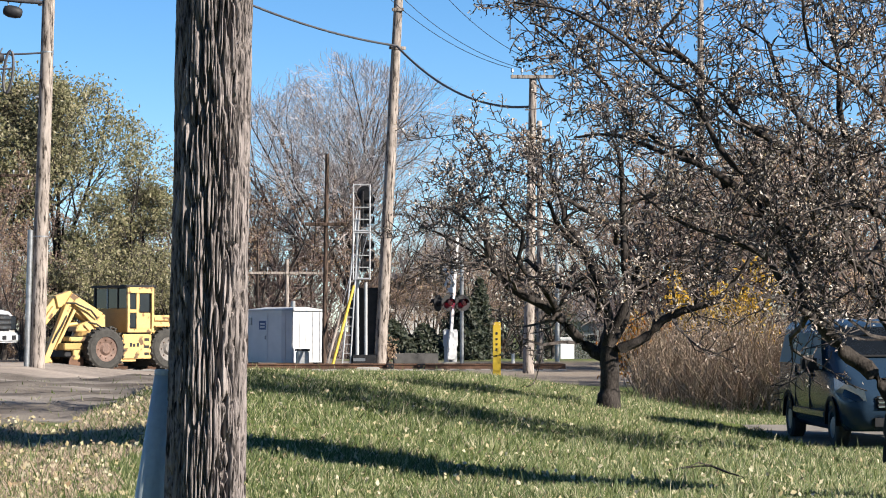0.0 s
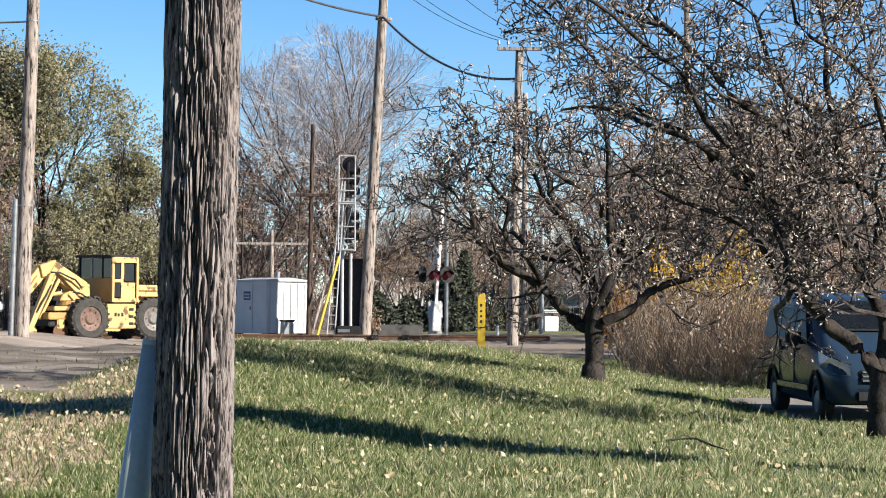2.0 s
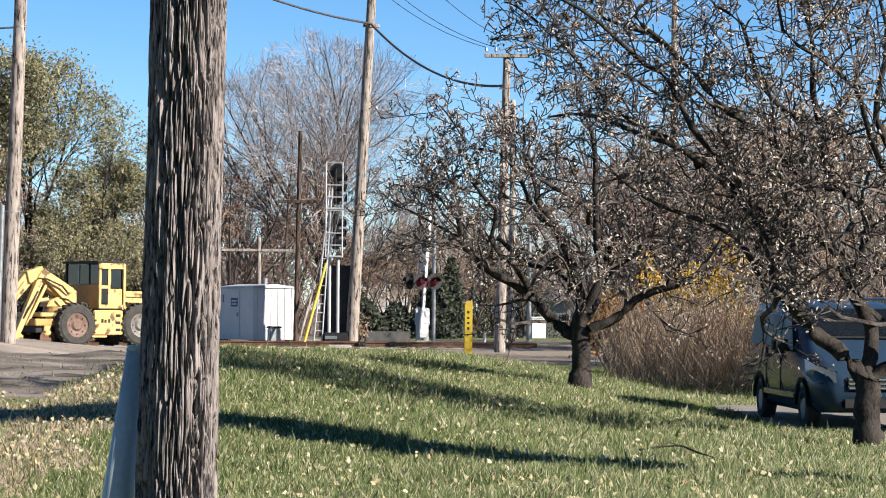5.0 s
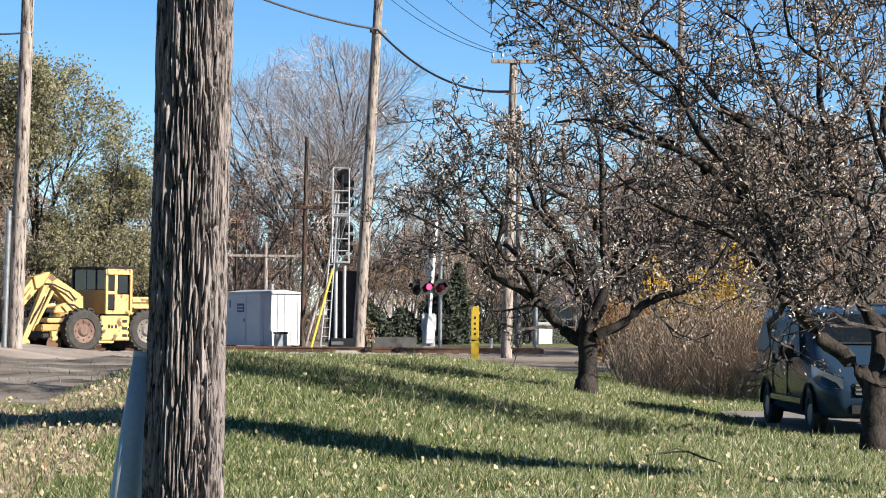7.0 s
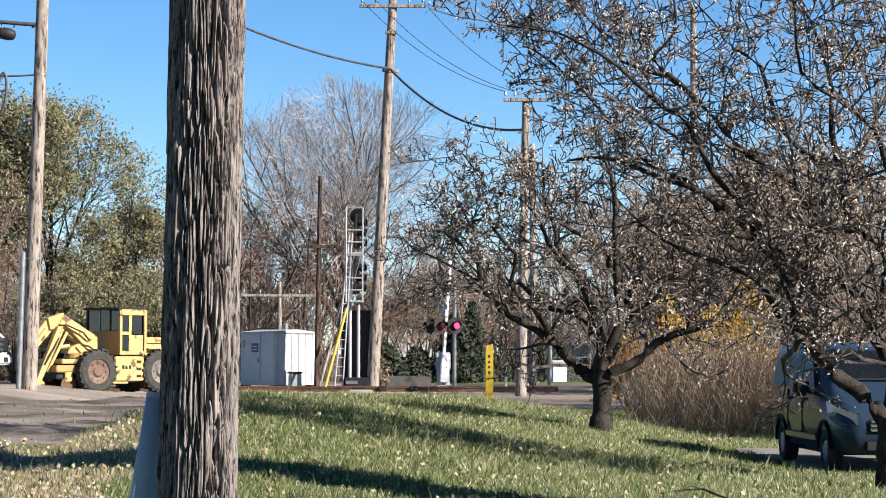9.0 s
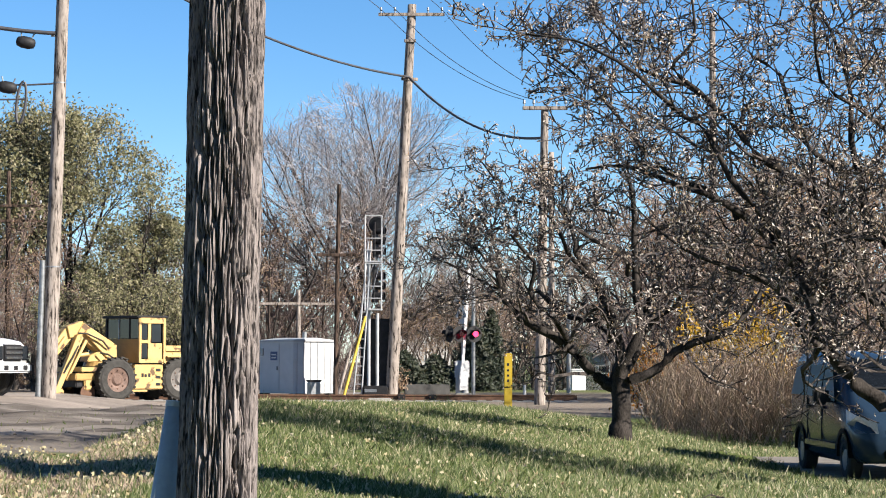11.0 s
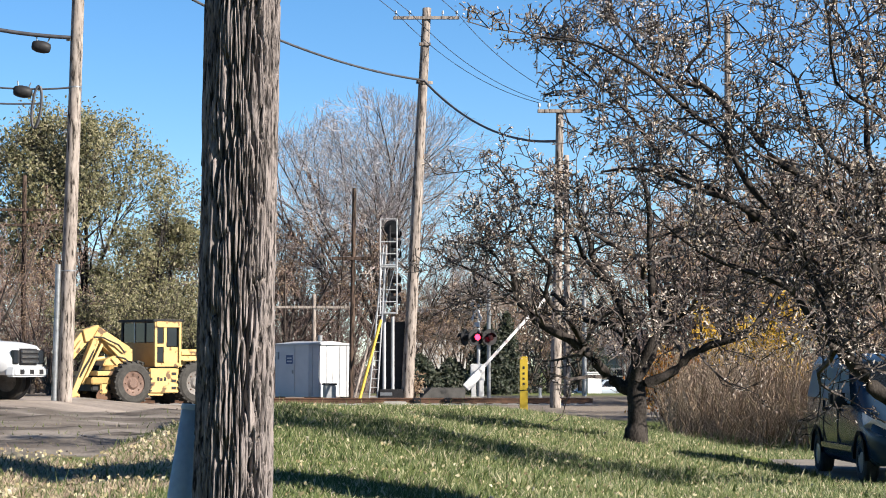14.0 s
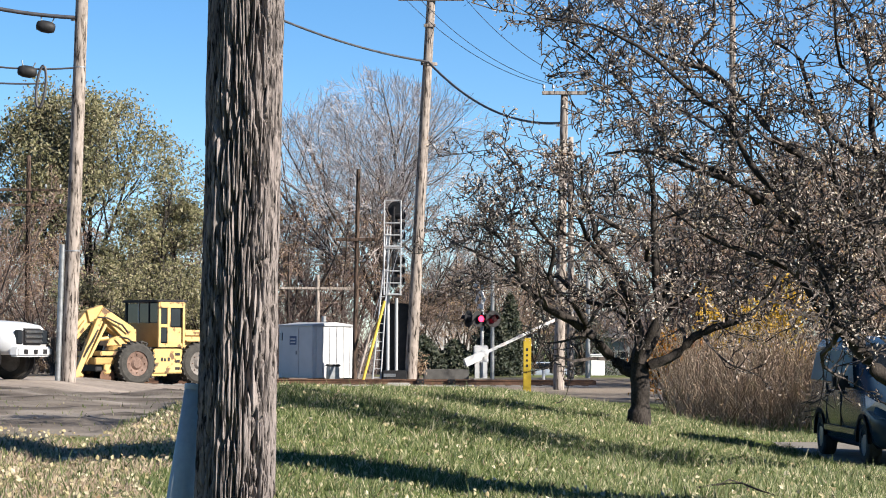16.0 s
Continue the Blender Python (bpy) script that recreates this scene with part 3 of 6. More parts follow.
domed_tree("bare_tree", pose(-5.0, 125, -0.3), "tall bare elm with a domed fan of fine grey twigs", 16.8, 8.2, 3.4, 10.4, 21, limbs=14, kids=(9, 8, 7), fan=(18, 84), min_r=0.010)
domed_tree("leafy_tree", pose(-19.3, 112, 0), "tall elm with thin olive-grey autumn leaves and dark limbs", 13.9, 5.2, 4.2, 9.0, 15, limbs=13, kids=(8, 6, 3), fan=(15, 85), leaf=WILLOW_LEAF, leaf_count=44000, leaf_size=0.19, bark=BARK, twig=FAR_BARK, clump=0.42, ragged=0.75)
domed_tree("leafy_tree", pose(-14.6, 109, 0), "smaller elm with thin olive-grey autumn leaves", 10.4, 3.4, 1.5, 5.4, 9, limbs=9, kids=(7, 5, 3), fan=(20, 85), leaf=WILLOW_LEAF, leaf_count=17000, leaf_size=0.18, bark=BARK, twig=FAR_BARK, clump=0.34, ragged=0.6)
copse = bare_tree("bare_tree", pose(-10.5, 128, -0.35), "bare brown tree in a tangled thicket", 9.0, 31, twig=WOODS_TWIG, spread=0.9, stems=8, kids=(6, 5, 4), fork=0.1, group="thicket trees")
copse_b = bare_tree("bare_tree", pose(9.5, 96, 0), "bare brown tree in a tangled thicket", 8.5, 33, twig=WOODS_TWIG, spread=1.0, stems=8, kids=(6, 5, 4), fork=0.08, group="thicket trees", leaf=RUST_LEAF, leaf_count=4500, leaf_size=0.13)
rng = random.Random(77)
for i in range(26):
    src = copse if i % 2 else copse_b
    x = -34 + i * 2.7 + rng.uniform(-0.8, 0.8)
    y = rng.uniform(126, 150)
    if -4 < x < 11:
        y += 58
        x *= 1.3
    s = rng.uniform(1.0, 1.3) if x < 2 else rng.uniform(1.0, 1.35)
    t = copy_thing(src, pose(x, y, height(x, y) - 0.1, 0, 0, rng.uniform(0, 360)))
    t.scale = (s * 1.2, s * 1.2, s)
for x, y, s in ((-9.8, 119, 1.1), (-7.2, 121, 1.0), (-12.5, 122, 1.15), (-2.7, 121, 0.62), (-0.6, 126, 0.7), (1.6, 123, 0.66), (3.4, 128, 0.6), (-1.6, 130, 0.72), (0.4, 132, 0.74), (2.5, 134, 0.7), (4.6, 133, 0.66), (6.6, 136, 0.7), (10.2, 84, 0.85), (12.5, 78, 1.0), (9.2, 66, 0.75), (13.5, 60, 0.9), (11.0, 54, 0.72), (15.5, 90, 1.1), (6.9, 86, 0.66), (8.4, 83, 0.8), (10.2, 81, 0.9), (12.4, 77, 0.95), (9.4, 90, 0.95), (-20.6, 106, 0.8), (-22.8, 104, 0.95), (-19.2, 103, 0.6), (-24.5, 108, 1.1)):
    t = copy_thing(copse_b, pose(x, y, 0, 0, 0, x * 70))
    t.scale = (s, s, s)


def thicket(name, label, spots, count, tall, seed, mat, width=0.012, lean=0.5, fluff=1):
    """Dry brush: countless thin stems that split towards the top."""
    rng = random.Random(seed)
    s = Soup()
    for _ in range(count):
        cx, cy, rx, ry, k = rng.choice(spots)
        a, q = rng.random() * 2 * math.pi, math.sqrt(rng.random())
        x, y = cx + rx * q * math.cos(a), cy + ry * q * math.sin(a)
        h = tall * k * rng.uniform(0.45, 1.1)
        p = Vector((x, y, height(x, y) - 0.03))
        for _ in range(3):
            b = p + Vector((rng.gauss(0, 1) * lean * h * 0.45, rng.gauss(0, 1) * lean * h * 0.45, h * rng.uniform(0.6, 1.0)))
            mid = p.lerp(b, 0.55) + Vector((rng.gauss(0, 1), rng.gauss(0, 1), 0)) * 0.06
            s.tube([p, mid, b], [width, width * 0.8, width * 0.3], 3)
            for _ in range(fluff if rng.random() < 0.5 else 0):
                s.leaf(mid.lerp(b, rng.random()) + Vector((rng.gauss(0, 1), rng.gauss(0, 1), rng.gauss(0, 1))) * 0.05, 0.075, rng, 0.4)
            p = mid
    tagged(link_mesh(name, s.mesh(name), mat), label, "brush", kind="stuff")


thicket("dry_brush", "tangle of dry tan brush and weeds behind the mound", [(6.0, 47, 2.0, 2.5, 0.85), (7.6, 45.5, 2.2, 2.5, 0.9), (5.7, 51, 1.4, 2.0, 0.85), (9.0, 43.5, 2.2, 2.0, 0.9)], 1700, 1.35, 3, BRUSH, 0.010, 0.6, 4)
thicket("far_brush", "brown leafless undergrowth along the railway", [(x, 120, 3.4, 3, rng.uniform(0.7, 1.25)) for x in range(-34, 38, 3) if not -5 < x < 10], 3800, 3.4, 4, WOODS_TWIG, 0.016, 1.0, 2)


def evergreen(m, tall, wide, seed, label):
    top = thing("evergreen_shrub", m, label, "shrub", "dark evergreens")
    rng = random.Random(seed)
    trunk, needles = Soup(), Soup()
    trunk.tube([Vector((0, 0, -0.1)), Vector((0.03, 0, tall * 0.5)), Vector((0, 0, tall * 0.9))], [0.12, 0.07, 0.02], 6)
    for _ in range(2600):
        z = rng.random() ** 1.3
        a = rng.random() * 2 * math.pi
        r = wide * 0.5 * (1 - z) ** 0.7 * rng.uniform(0.5, 1.05) * (1 + 0.2 * math.sin(5 * a + 9 * z))
        needles.leaf(Vector((r * math.cos(a), r * math.sin(a), 0.1 + z * tall)), 0.22, rng, 0.6)
    link_mesh("trunk", trunk.mesh("trunk"), BARK, top)
    link_mesh("crown", needles.mesh("crown"), EVERGREEN, top)


for x, y, h, w in ((-2.4, 108, 1.7, 2.6), (-0.9, 109, 1.5, 2.6), (1.1, 105, 2.8, 2.2), (1.75, 108, 3.7, 1.9), (0.9, 112, 3.2, 2.4), (5.2, 181, 4.6, 6.5), (9.5, 183, 5.0, 6.5), (1.0, 182, 4.5, 6.0)):
    evergreen(pose(x, y, height(x, y)), h, w, int(x * 10), "dark evergreen shrub beyond the crossing")


def small_leafy(m, tall, seed, mat, label, count):
    rng = random.Random(seed)
    top = thing("autumn_shrub", m, label, "shrub")
    wood, leaves, tips = Soup(), Soup(), []
    for i in range(7):
        a = i * 0.9 + rng.random()
        grow(wood, tips, rng, Vector((0.1 * math.cos(a), 0.1 * math.sin(a), -0.05)), Vector((math.cos(a) * 0.45, math.sin(a) * 0.45, 1)), tall * rng.uniform(0.6, 0.9), 0.03, 1, kids=(5, 5, 4), wander=0.4)
    for _ in range(count):
        leaves.leaf(rng.choice(tips) + Vector((rng.gauss(0, 1), rng.gauss(0, 1), rng.gauss(0, 1))) * 0.12, 0.14, rng)
    link_mesh("stems", wood.mesh("stems"), TWIG, top)
    link_mesh("leaves", leaves.mesh("leaves"), mat, top)


small_leafy(pose(7.5, 60, 0.02), 3.5, 3, YELLOW_LEAF, "shrub with bright yellow autumn leaves", 2600)
small_leafy(pose(5.55, 64, 0.02), 2.0, 4, ORANGE_LEAF, "low shrub with orange autumn leaves", 1500)
for x, y, h, k in ((-16.6, 101, 4.4, 2), (-14.6, 100, 4.8, 3), (-11.8, 101, 4.0, 4)):
    bare_tree("leafy_shrub", pose(x, y, 0.05), "olive-green shrub thick with autumn leaves", h, 40 + k, spread=1.0, stems=9, kids=(6, 5, 4), fork=0.06, leaf=WILLOW_LEAF, leaf_count=6500, leaf_size=0.14, bark=BARK, twig=FAR_BARK, group="olive shrubs")


# ---- poles and lines ----
def pole_shaft(foot, tip, r0, r1, n=20, rough=0.0, steps=2, seed=1):
    bm = bmesh.new()
    foot, tip = Vector(foot), Vector(tip)
    rings = []
    for j in range(steps + 1):
        f = j / steps
        c = foot.lerp(tip, f)
        r = r0 + (r1 - r0) * f
        ring = []
        for i in range(n):
            a = 2 * math.pi * i / n
            k = 1
            if rough:
                u, v = math.cos(a), math.sin(a)
                w = 0.028 * noise.noise(Vector((u * 4.0, v * 4.0, c.z * 5.0 + seed * 5)))
                u, v = math.cos(a + w), math.sin(a + w)
                g = abs(noise.noise(Vector((u * 9.0, v * 9.0, c.z * 3.2 + seed))))
                g2 = abs(noise.noise(Vector((u * 14.0, v * 14.0, c.z * 4.6 + seed * 2))))
                g3 = noise.noise(Vector((u * 1.5, v * 1.5, c.z * 0.7 + seed * 3)))
                g4 = noise.noise(Vector((u * 22.0, v * 22.0, c.z * 9.0 + seed)))
                k = 1 + rough * (0.3 * g3 + 0.3 * min(g, 0.35) + 0.12 * g4 - 1.5 * smoothstep(0, 1, 1 - g / 0.2) - 1.1 * smoothstep(0, 1, 1 - g2 / 0.18))
            ring.append(bm.verts.new(c + Vector((math.cos(a), math.sin(a), 0)) * r * k))
        rings.append(ring)
    for p, q in zip(rings, rings[1:]):
        for i in range(n):
            bm.faces.new((p[i], p[(i + 1) % n], q[(i + 1) % n], q[i]))
    bm.faces.new(rings[-1])
    return bm


near = thing("utility_pole", pose(-0.99, 9.3, 0), "weathered grey-brown wooden utility pole with deep drying cracks", "utility pole")
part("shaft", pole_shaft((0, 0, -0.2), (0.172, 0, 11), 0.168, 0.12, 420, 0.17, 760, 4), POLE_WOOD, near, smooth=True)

guard = thing("guy_guard", pose(-1.34, 9.52, -0.03), "grey plastic guard sleeve leaning beside the wooden pole", "cable guard")
bm = bmesh.new()
rod(bm, (0, 0, 0), (0.172, 0, 1.44), 0.1, 0.043, 28)
part("sleeve", bm, GUARD, guard, smooth=True)
bm = bmesh.new()
rod(bm, (0.171, 0, 1.43), (0.173, 0, 1.452), 0.047, 0.044, 24)
part("rim", bm, GUARD, guard)


def crossarm(pole, z, half, r, mat, pins=True, at=(0, 0), turn=0.0):
    m = pose(at[0], at[1], z, 0, 0, turn)
    bm = bmesh.new()
    box(bm, (-half, -0.05 - r, -0.06), (half, 0.05 - r, 0.06), 0.01, m)
    arm = part("crossarm", bm, mat, pole)
    if pins:
        for s in (-0.92, -0.5, 0.5, 0.92):
            bm = bmesh.new()
            vs = rod(bm, (s * half, -r, 0.06), (s * half, -r, 0.16), 0.02, 0.02, 8)
            vs += rod(bm, (s * half, -r, 0.15), (s * half, -r, 0.27), 0.055, 0.04, 10)
            bmesh.ops.transform(bm, matrix=m, verts=bm.verts[:])
            part("insulator", bm, GREY_METAL, pole, "grey porcelain insulator")
    return arm


def utility_pole(x, y, z, top, lean, r0, r1, mat, label, arms=(), seed=1):
    p = thing("utility_pole", pose(x, y, z), label, "utility pole")
    part("shaft", pole_shaft((0, 0, -0.2), (lean * top, 0, top), r0, r1, 24, 0.02, 30, seed), mat, p, smooth=True)
    for h, half, pins, turn in arms:
        crossarm(p, h, half, r1, mat, pins, (lean * h, 0), turn)
    return p


left_pole = utility_pole(-11.85, 66, 0.44, 15.5, 0.0262, 0.232, 0.165, PALE_WOOD, "tall pale wooden utility pole beside the dirt road", [], 2)
bm = bmesh.new()
rod(bm, (-0.27, -0.16, -0.1), (-0.175, -0.16, 4.0), 0.082, 0.082, 16)
part("conduit", bm, GREY_METAL, left_pole, "galvanised conduit pipe up the pole")
for z in (3.8, 9.2):
    bm = bmesh.new()
    rod(bm, (0.0262 * z, 0, z), (0.0262 * z, 0, z + 0.04), 0.236 - 0.0043 * z, None, 24)
    part("strap", bm, GREY_METAL, left_pole)
for z in (8.4, 7.9, 10.6):
    bm = bmesh.new()
    rod(bm, (0.026 * z - 0.17, -0.1, z), (0.026 * z - 0.28, -0.12, z), 0.03, 0.03, 8)
    part("bolt", bm, GREY_METAL, left_pole)
mid_pole = utility_pole(-2.38, 85, 0.08, 14.9, 0.0505, 0.24, 0.165, PALE_WOOD, "tall leaning wooden utility pole with crossarm by the railway", [(14.5, 1.25, True, 0), (12.05, 0.32, False, 20), (13.5, 0.22, False, 0)], 3)
right_pole = utility_pole(2.82, 75, 0.08, 9.9, 0.018, 0.19, 0.125, PALE_WOOD, "wooden utility pole behind the crabapple", [(9.85, 0.75, True, 0)], 5)
utility_pole(4.2, 98, 0.08, 10.5, 0.0, 0.16, 0.11, PALE_WOOD, "wooden utility pole far along the road", [], 6)
utility_pole(5.1, 101, 0.08, 9.0, 0.0, 0.11, 0.09, GREY_METAL, "slim grey steel pole far along the road", [], 7)
utility_pole(11.9, 104, 0.08, 17.5, 0.0, 0.2, 0.14, PALE_WOOD, "pale utility pole seen through branches", [], 8)
utility_pole(-4.42, 84, 0.08, 8.0, 0.014, 0.1, 0.075, DARK_WOOD, "slim dark wooden pole with crossarm beside the shed", [(5.36, 0.78, False, 0)], 9)
utility_pole(-7.6, 110, 0.0, 4.9, 0.0, 0.12, 0.1, PALE_WOOD, "short wooden line pole behind the shed", [(4.25, 1.9, True, 8)], 10)
utility_pole(-20.6, 104, 0.0, 10.2, 0.0, 0.13, 0.1, DARK_WOOD, "dark wooden line pole among trees", [(8.6, 1.6, True, 6), (7.9, 1.6, True, 6)], 11)


def line(name, label, a, b, sag, r, steps=20, mat=CABLE):
    """A hanging cable between two places."""
    a, b = Vector(a), Vector(b)
    s = Soup()
    pts = [a.lerp(b, i / steps) - Vector((0, 0, sag * 4 * (i / steps) * (1 - i / steps))) for i in range(steps + 1)]
    s.tube(pts, [r] * len(pts), 6)
    me = s.mesh(name)
    for p in me.polygons:
        p.use_smooth = True
    return tagged(link_mesh(name, me, mat), label, "cable")


# heavy telephone cable, pole to pole
line("telephone_cable", "thick black telephone cable hanging between poles", (-1.75, 84.75, 12.2), (3.05, 74.9, 8.95), 0.72, 0.045)
line("telephone_cable", "thick black telephone cable hanging between poles", (-1.75, 84.75, 12.2), (-11.6, 65.9, 14.3), 0.75, 0.045, 30)
for k in (-1.15, -0.6, 1.15):
    line("power_line", "thin power line from the crossarm", (-1.63 + k, 84.8, 14.75), (2.98 + k * 0.6, 74.8, 10.2), 0.5, 0.012)
    line("power_line", "thin power line from the crossarm", (-1.63 + k, 84.8, 14.75), (-13 + k, 40, 20), 0.5, 0.012)


# splice cases and a cable loop by the left pole
def splice_case(m):
    t = thing("splice_case", m, "black cable splice case hanging from the line", "splice case", "splice cases")
    bm = bmesh.new()
    spin(bm, [(-0.28, 0.06), (-0.25, 0.13), (-0.1, 0.18), (0.1, 0.18), (0.25, 0.13), (0.28, 0.06)], None, 16)
    part("case", bm, BLACK_PAINT, t, smooth=True)
    for x in (-0.15, 0.15):
        bm = bmesh.new()
        rod(bm, (x, 0, 0.15), (x * 1.3, 0, 0.3), 0.02)
        part("hanger", bm, GREY_METAL, t)


line("telephone_cable", "black cable bundle running to the tall pole", (-11.72, 65.8, 11.1), (-17.5, 65.2, 12.3), 0.25, 0.06)
line("telephone_cable", "thin black cable running to the tall pole", (-11.75, 65.8, 9.62), (-17.5, 65.4, 10.5), 0.35, 0.028)
line("telephone_cable", "thin black cable running to the cable loop", (-12.55, 65.7, 9.15), (-17.5, 65.4, 9.7), 0.2, 0.028)
splice_case(pose(-12.57, 65.75, 10.82, 0, 10, 10))
splice_case(pose(-13.1, 65.75, 9.5, 0, 8, 10))
s = Soup()
s.tube([Vector((0.13 * math.cos(a), 0, 0.62 * math.sin(a))) for a in [math.pi * 2 * i / 24 for i in range(25)]], [0.045] * 25, 6)
tagged(link_mesh("cable_loop", s.mesh("cable_loop"), CABLE), "slack loop of black cable beside the pole", "cable").matrix_world = pose(-12.68, 65.7, 9.05, 0, 6)


# ---- railway ----
def railway():
    x0, x1, y = -26.0, 4.4, 82.0
    bm = bmesh.new()
    vs = [(y - 2.3, 0.06), (y - 1.5, 0.1), (y + 1.5, 0.1), (y + 2.3, 0.06)]
    prism(bm, vs + [(y + 2.3, -0.1), (y - 2.3, -0.1)], x0, x1)
    bed = tagged(part("track_bed", bm, CONCRETE), "pale stone ballast under the railway track", "ballast", kind="structure")
    tie_bm = bmesh.new()
    box(tie_bm, (-0.11, -1.3, -0.08), (0.11, 1.3, 0.06), 0.01)
    me = bpy.data.meshes.new("tie")
    tie_bm.to_mesh(me)
    tie_bm.free()
    me.materials.append(TIE_WOOD)
    k = 0
    while x0 + 0.3 + k * 0.55 < x1:
        ob = new("tie", me)
        ob.parent = bed
        ob.location = (x0 + 0.3 + k * 0.55, y, 0.06)
        k += 1
    prof = [(-0.07, 0), (0.07, 0), (0.07, 0.02), (0.012, 0.035), (0.012, 0.12), (0.036, 0.135), (0.036, 0.17), (-0.036, 0.17), (-0.036, 0.135), (-0.012, 0.12), (-0.012, 0.035), (-0.07, 0.02)]
    for s in (-0.75, 0.75):
        bm = bmesh.new()
        prism(bm, [(y + s + a, 0.118 + b) for a, b in prof], x0, x1)
        tagged(part("rail", bm, RUSTY), "rust-brown steel rail on wooden ties", "rail", "rails", "structure")


railway()

for x in (-1.9, -0.78):
    t = thing("rail_joint", pose(x, 81.25, 0.12), "dark bolted joint block on the rail", "rail joint")
    bm = bmesh.new()
    box(bm, (-0.14, -0.13, 0), (0.14, -0.03, 0.19), 0.02)
    part("plate", bm, BLACK_PAINT, t)
    for dx in (-0.08, 0.08):
        bm = bmesh.new()
        rod(bm, (dx, -0.16, 0.1), (dx, -0.12, 0.1), 0.025, 0.025, 8)
        part("bolt", bm, RUSTY, t)
t = thing("concrete_block", pose(-2.62, 79.2, -0.02), "pale rough concrete block beside the track", "concrete block")
bm = bmesh.new()
prism(bm, [(-0.3, 0), (0.3, 0), (0.26, 0.24), (-0.2, 0.2)], -0.42, 0.42, 0.04)
part("block", bm, CONCRETE, t)


# ---- signal shed ----
def signal_shed():
    t = thing("signal_shed", pose(-6.15, 88.5, 0.24, 0, 0, -47), "white steel railway signal shed with ribbed sides", "shed")
    bm = bmesh.new()
    box(bm, (-1.05, -1.05, 0), (1.05, 1.05, 2.0), 0.02)
    part("body", bm, WHITE_METAL, t)
    bm = bmesh.new()
    box(bm, (-1.12, -1.12, 2.0), (1.12, 1.12, 2.06), 0.01)
    vs = box(bm, (-1.08, -1.08, 2.06), (1.08, 1.08, 2.16))
    for v in vs:
        if v.co.z > 2.1:
            v.co.y *= 0.1
    part("roof", bm, SILVER_PAINT, t)
    for i in range(6):
        bm = bmesh.new()
        y = -0.85 + i * 0.34
        box(bm, (1.05, y - 0.03, 0.06), (1.085, y + 0.03, 1.96), 0.008)
        part("rib", bm, WHITE_METAL, t)
    bm = bmesh.new()
    box(bm, (-0.75, -1.075, 0.08), (0.2, -1.05, 1.92), 0.006)
    door = part("door", bm, WHITE_METAL, t)
    bm = bmesh.new()
    box(bm, (0.07, -1.12, 0.9), (0.13, -1.075, 1.05), 0.01)
    part("handle", bm, GREY_METAL, door)
    bm = bmesh.new()
    box(bm, (-0.32, -1.085, 1.28), (0.1, -1.076, 1.62))
    part("notice", bm, worn("blue notice", (0.025, 0.045, 0.11), (0.05, 0.08, 0.17), 9, 0.5, 0, 0), door, "small blue notice plate")
    for z in (1.5, 1.38):
        bm = bmesh.new()
        box(bm, (-0.26, -1.0895, z - 0.025), (0.04, -1.0855, z + 0.025))
        part("writing_bar", bm, WHITE_METAL, door)
    bm = bmesh.new()
    box(bm, (-0.95, -1.1, 1.45), (-0.78, -1.05, 1.75), 0.01)
    part("vent", bm, GREY_METAL, t)
    for x, y in ((-0.9, -0.9), (0.9, -0.9), (0.9, 0.9), (-0.9, 0.9)):
        bm = bmesh.new()
        box(bm, (x - 0.15, y - 0.15, -0.35), (x + 0.15, y + 0.15, 0), 0.01)
        part("footing", bm, BLACK_PAINT, t)
    bm = bmesh.new()
    rod(bm, (0.2, 0.2, 2.1), (0.2, 0.2, 2.4), 0.09, 0.09, 12)
    part("chimney_vent", bm, GREY_METAL, t)


signal_shed()


# ---- masts by the track ----
def lamp_head(parent, m, name="signal_head", lamps=3):
    """A tall black signal backboard with hooded lamps."""
    h = lamps * 0.38
    bm = bmesh.new()
    box(bm, (-0.3, -0.04, 0), (0.3, 0.04, h + 0.2), 0.02)
    for v in bm.verts:
        if v.co.z > h:
            v.co.x *= 0.72
    bmesh.ops.transform(bm, matrix=m, verts=bm.verts[:])
    ob = part(name, bm, BLACK_PAINT, parent, "black signal backboard")
    for i in range(lamps):
        bm = bmesh.new()
        vs = spin(bm, [(0.0, 0.14), (0.34, 0.15), (0.34, 0.125), (0.02, 0.12)], None, 16, True)
        bmesh.ops.transform(bm, matrix=m @ pose(0, -0.04, 0.25 + i * 0.38, 0, 0, -90), verts=vs)
        part("hood", bm, BLACK_PAINT, ob)


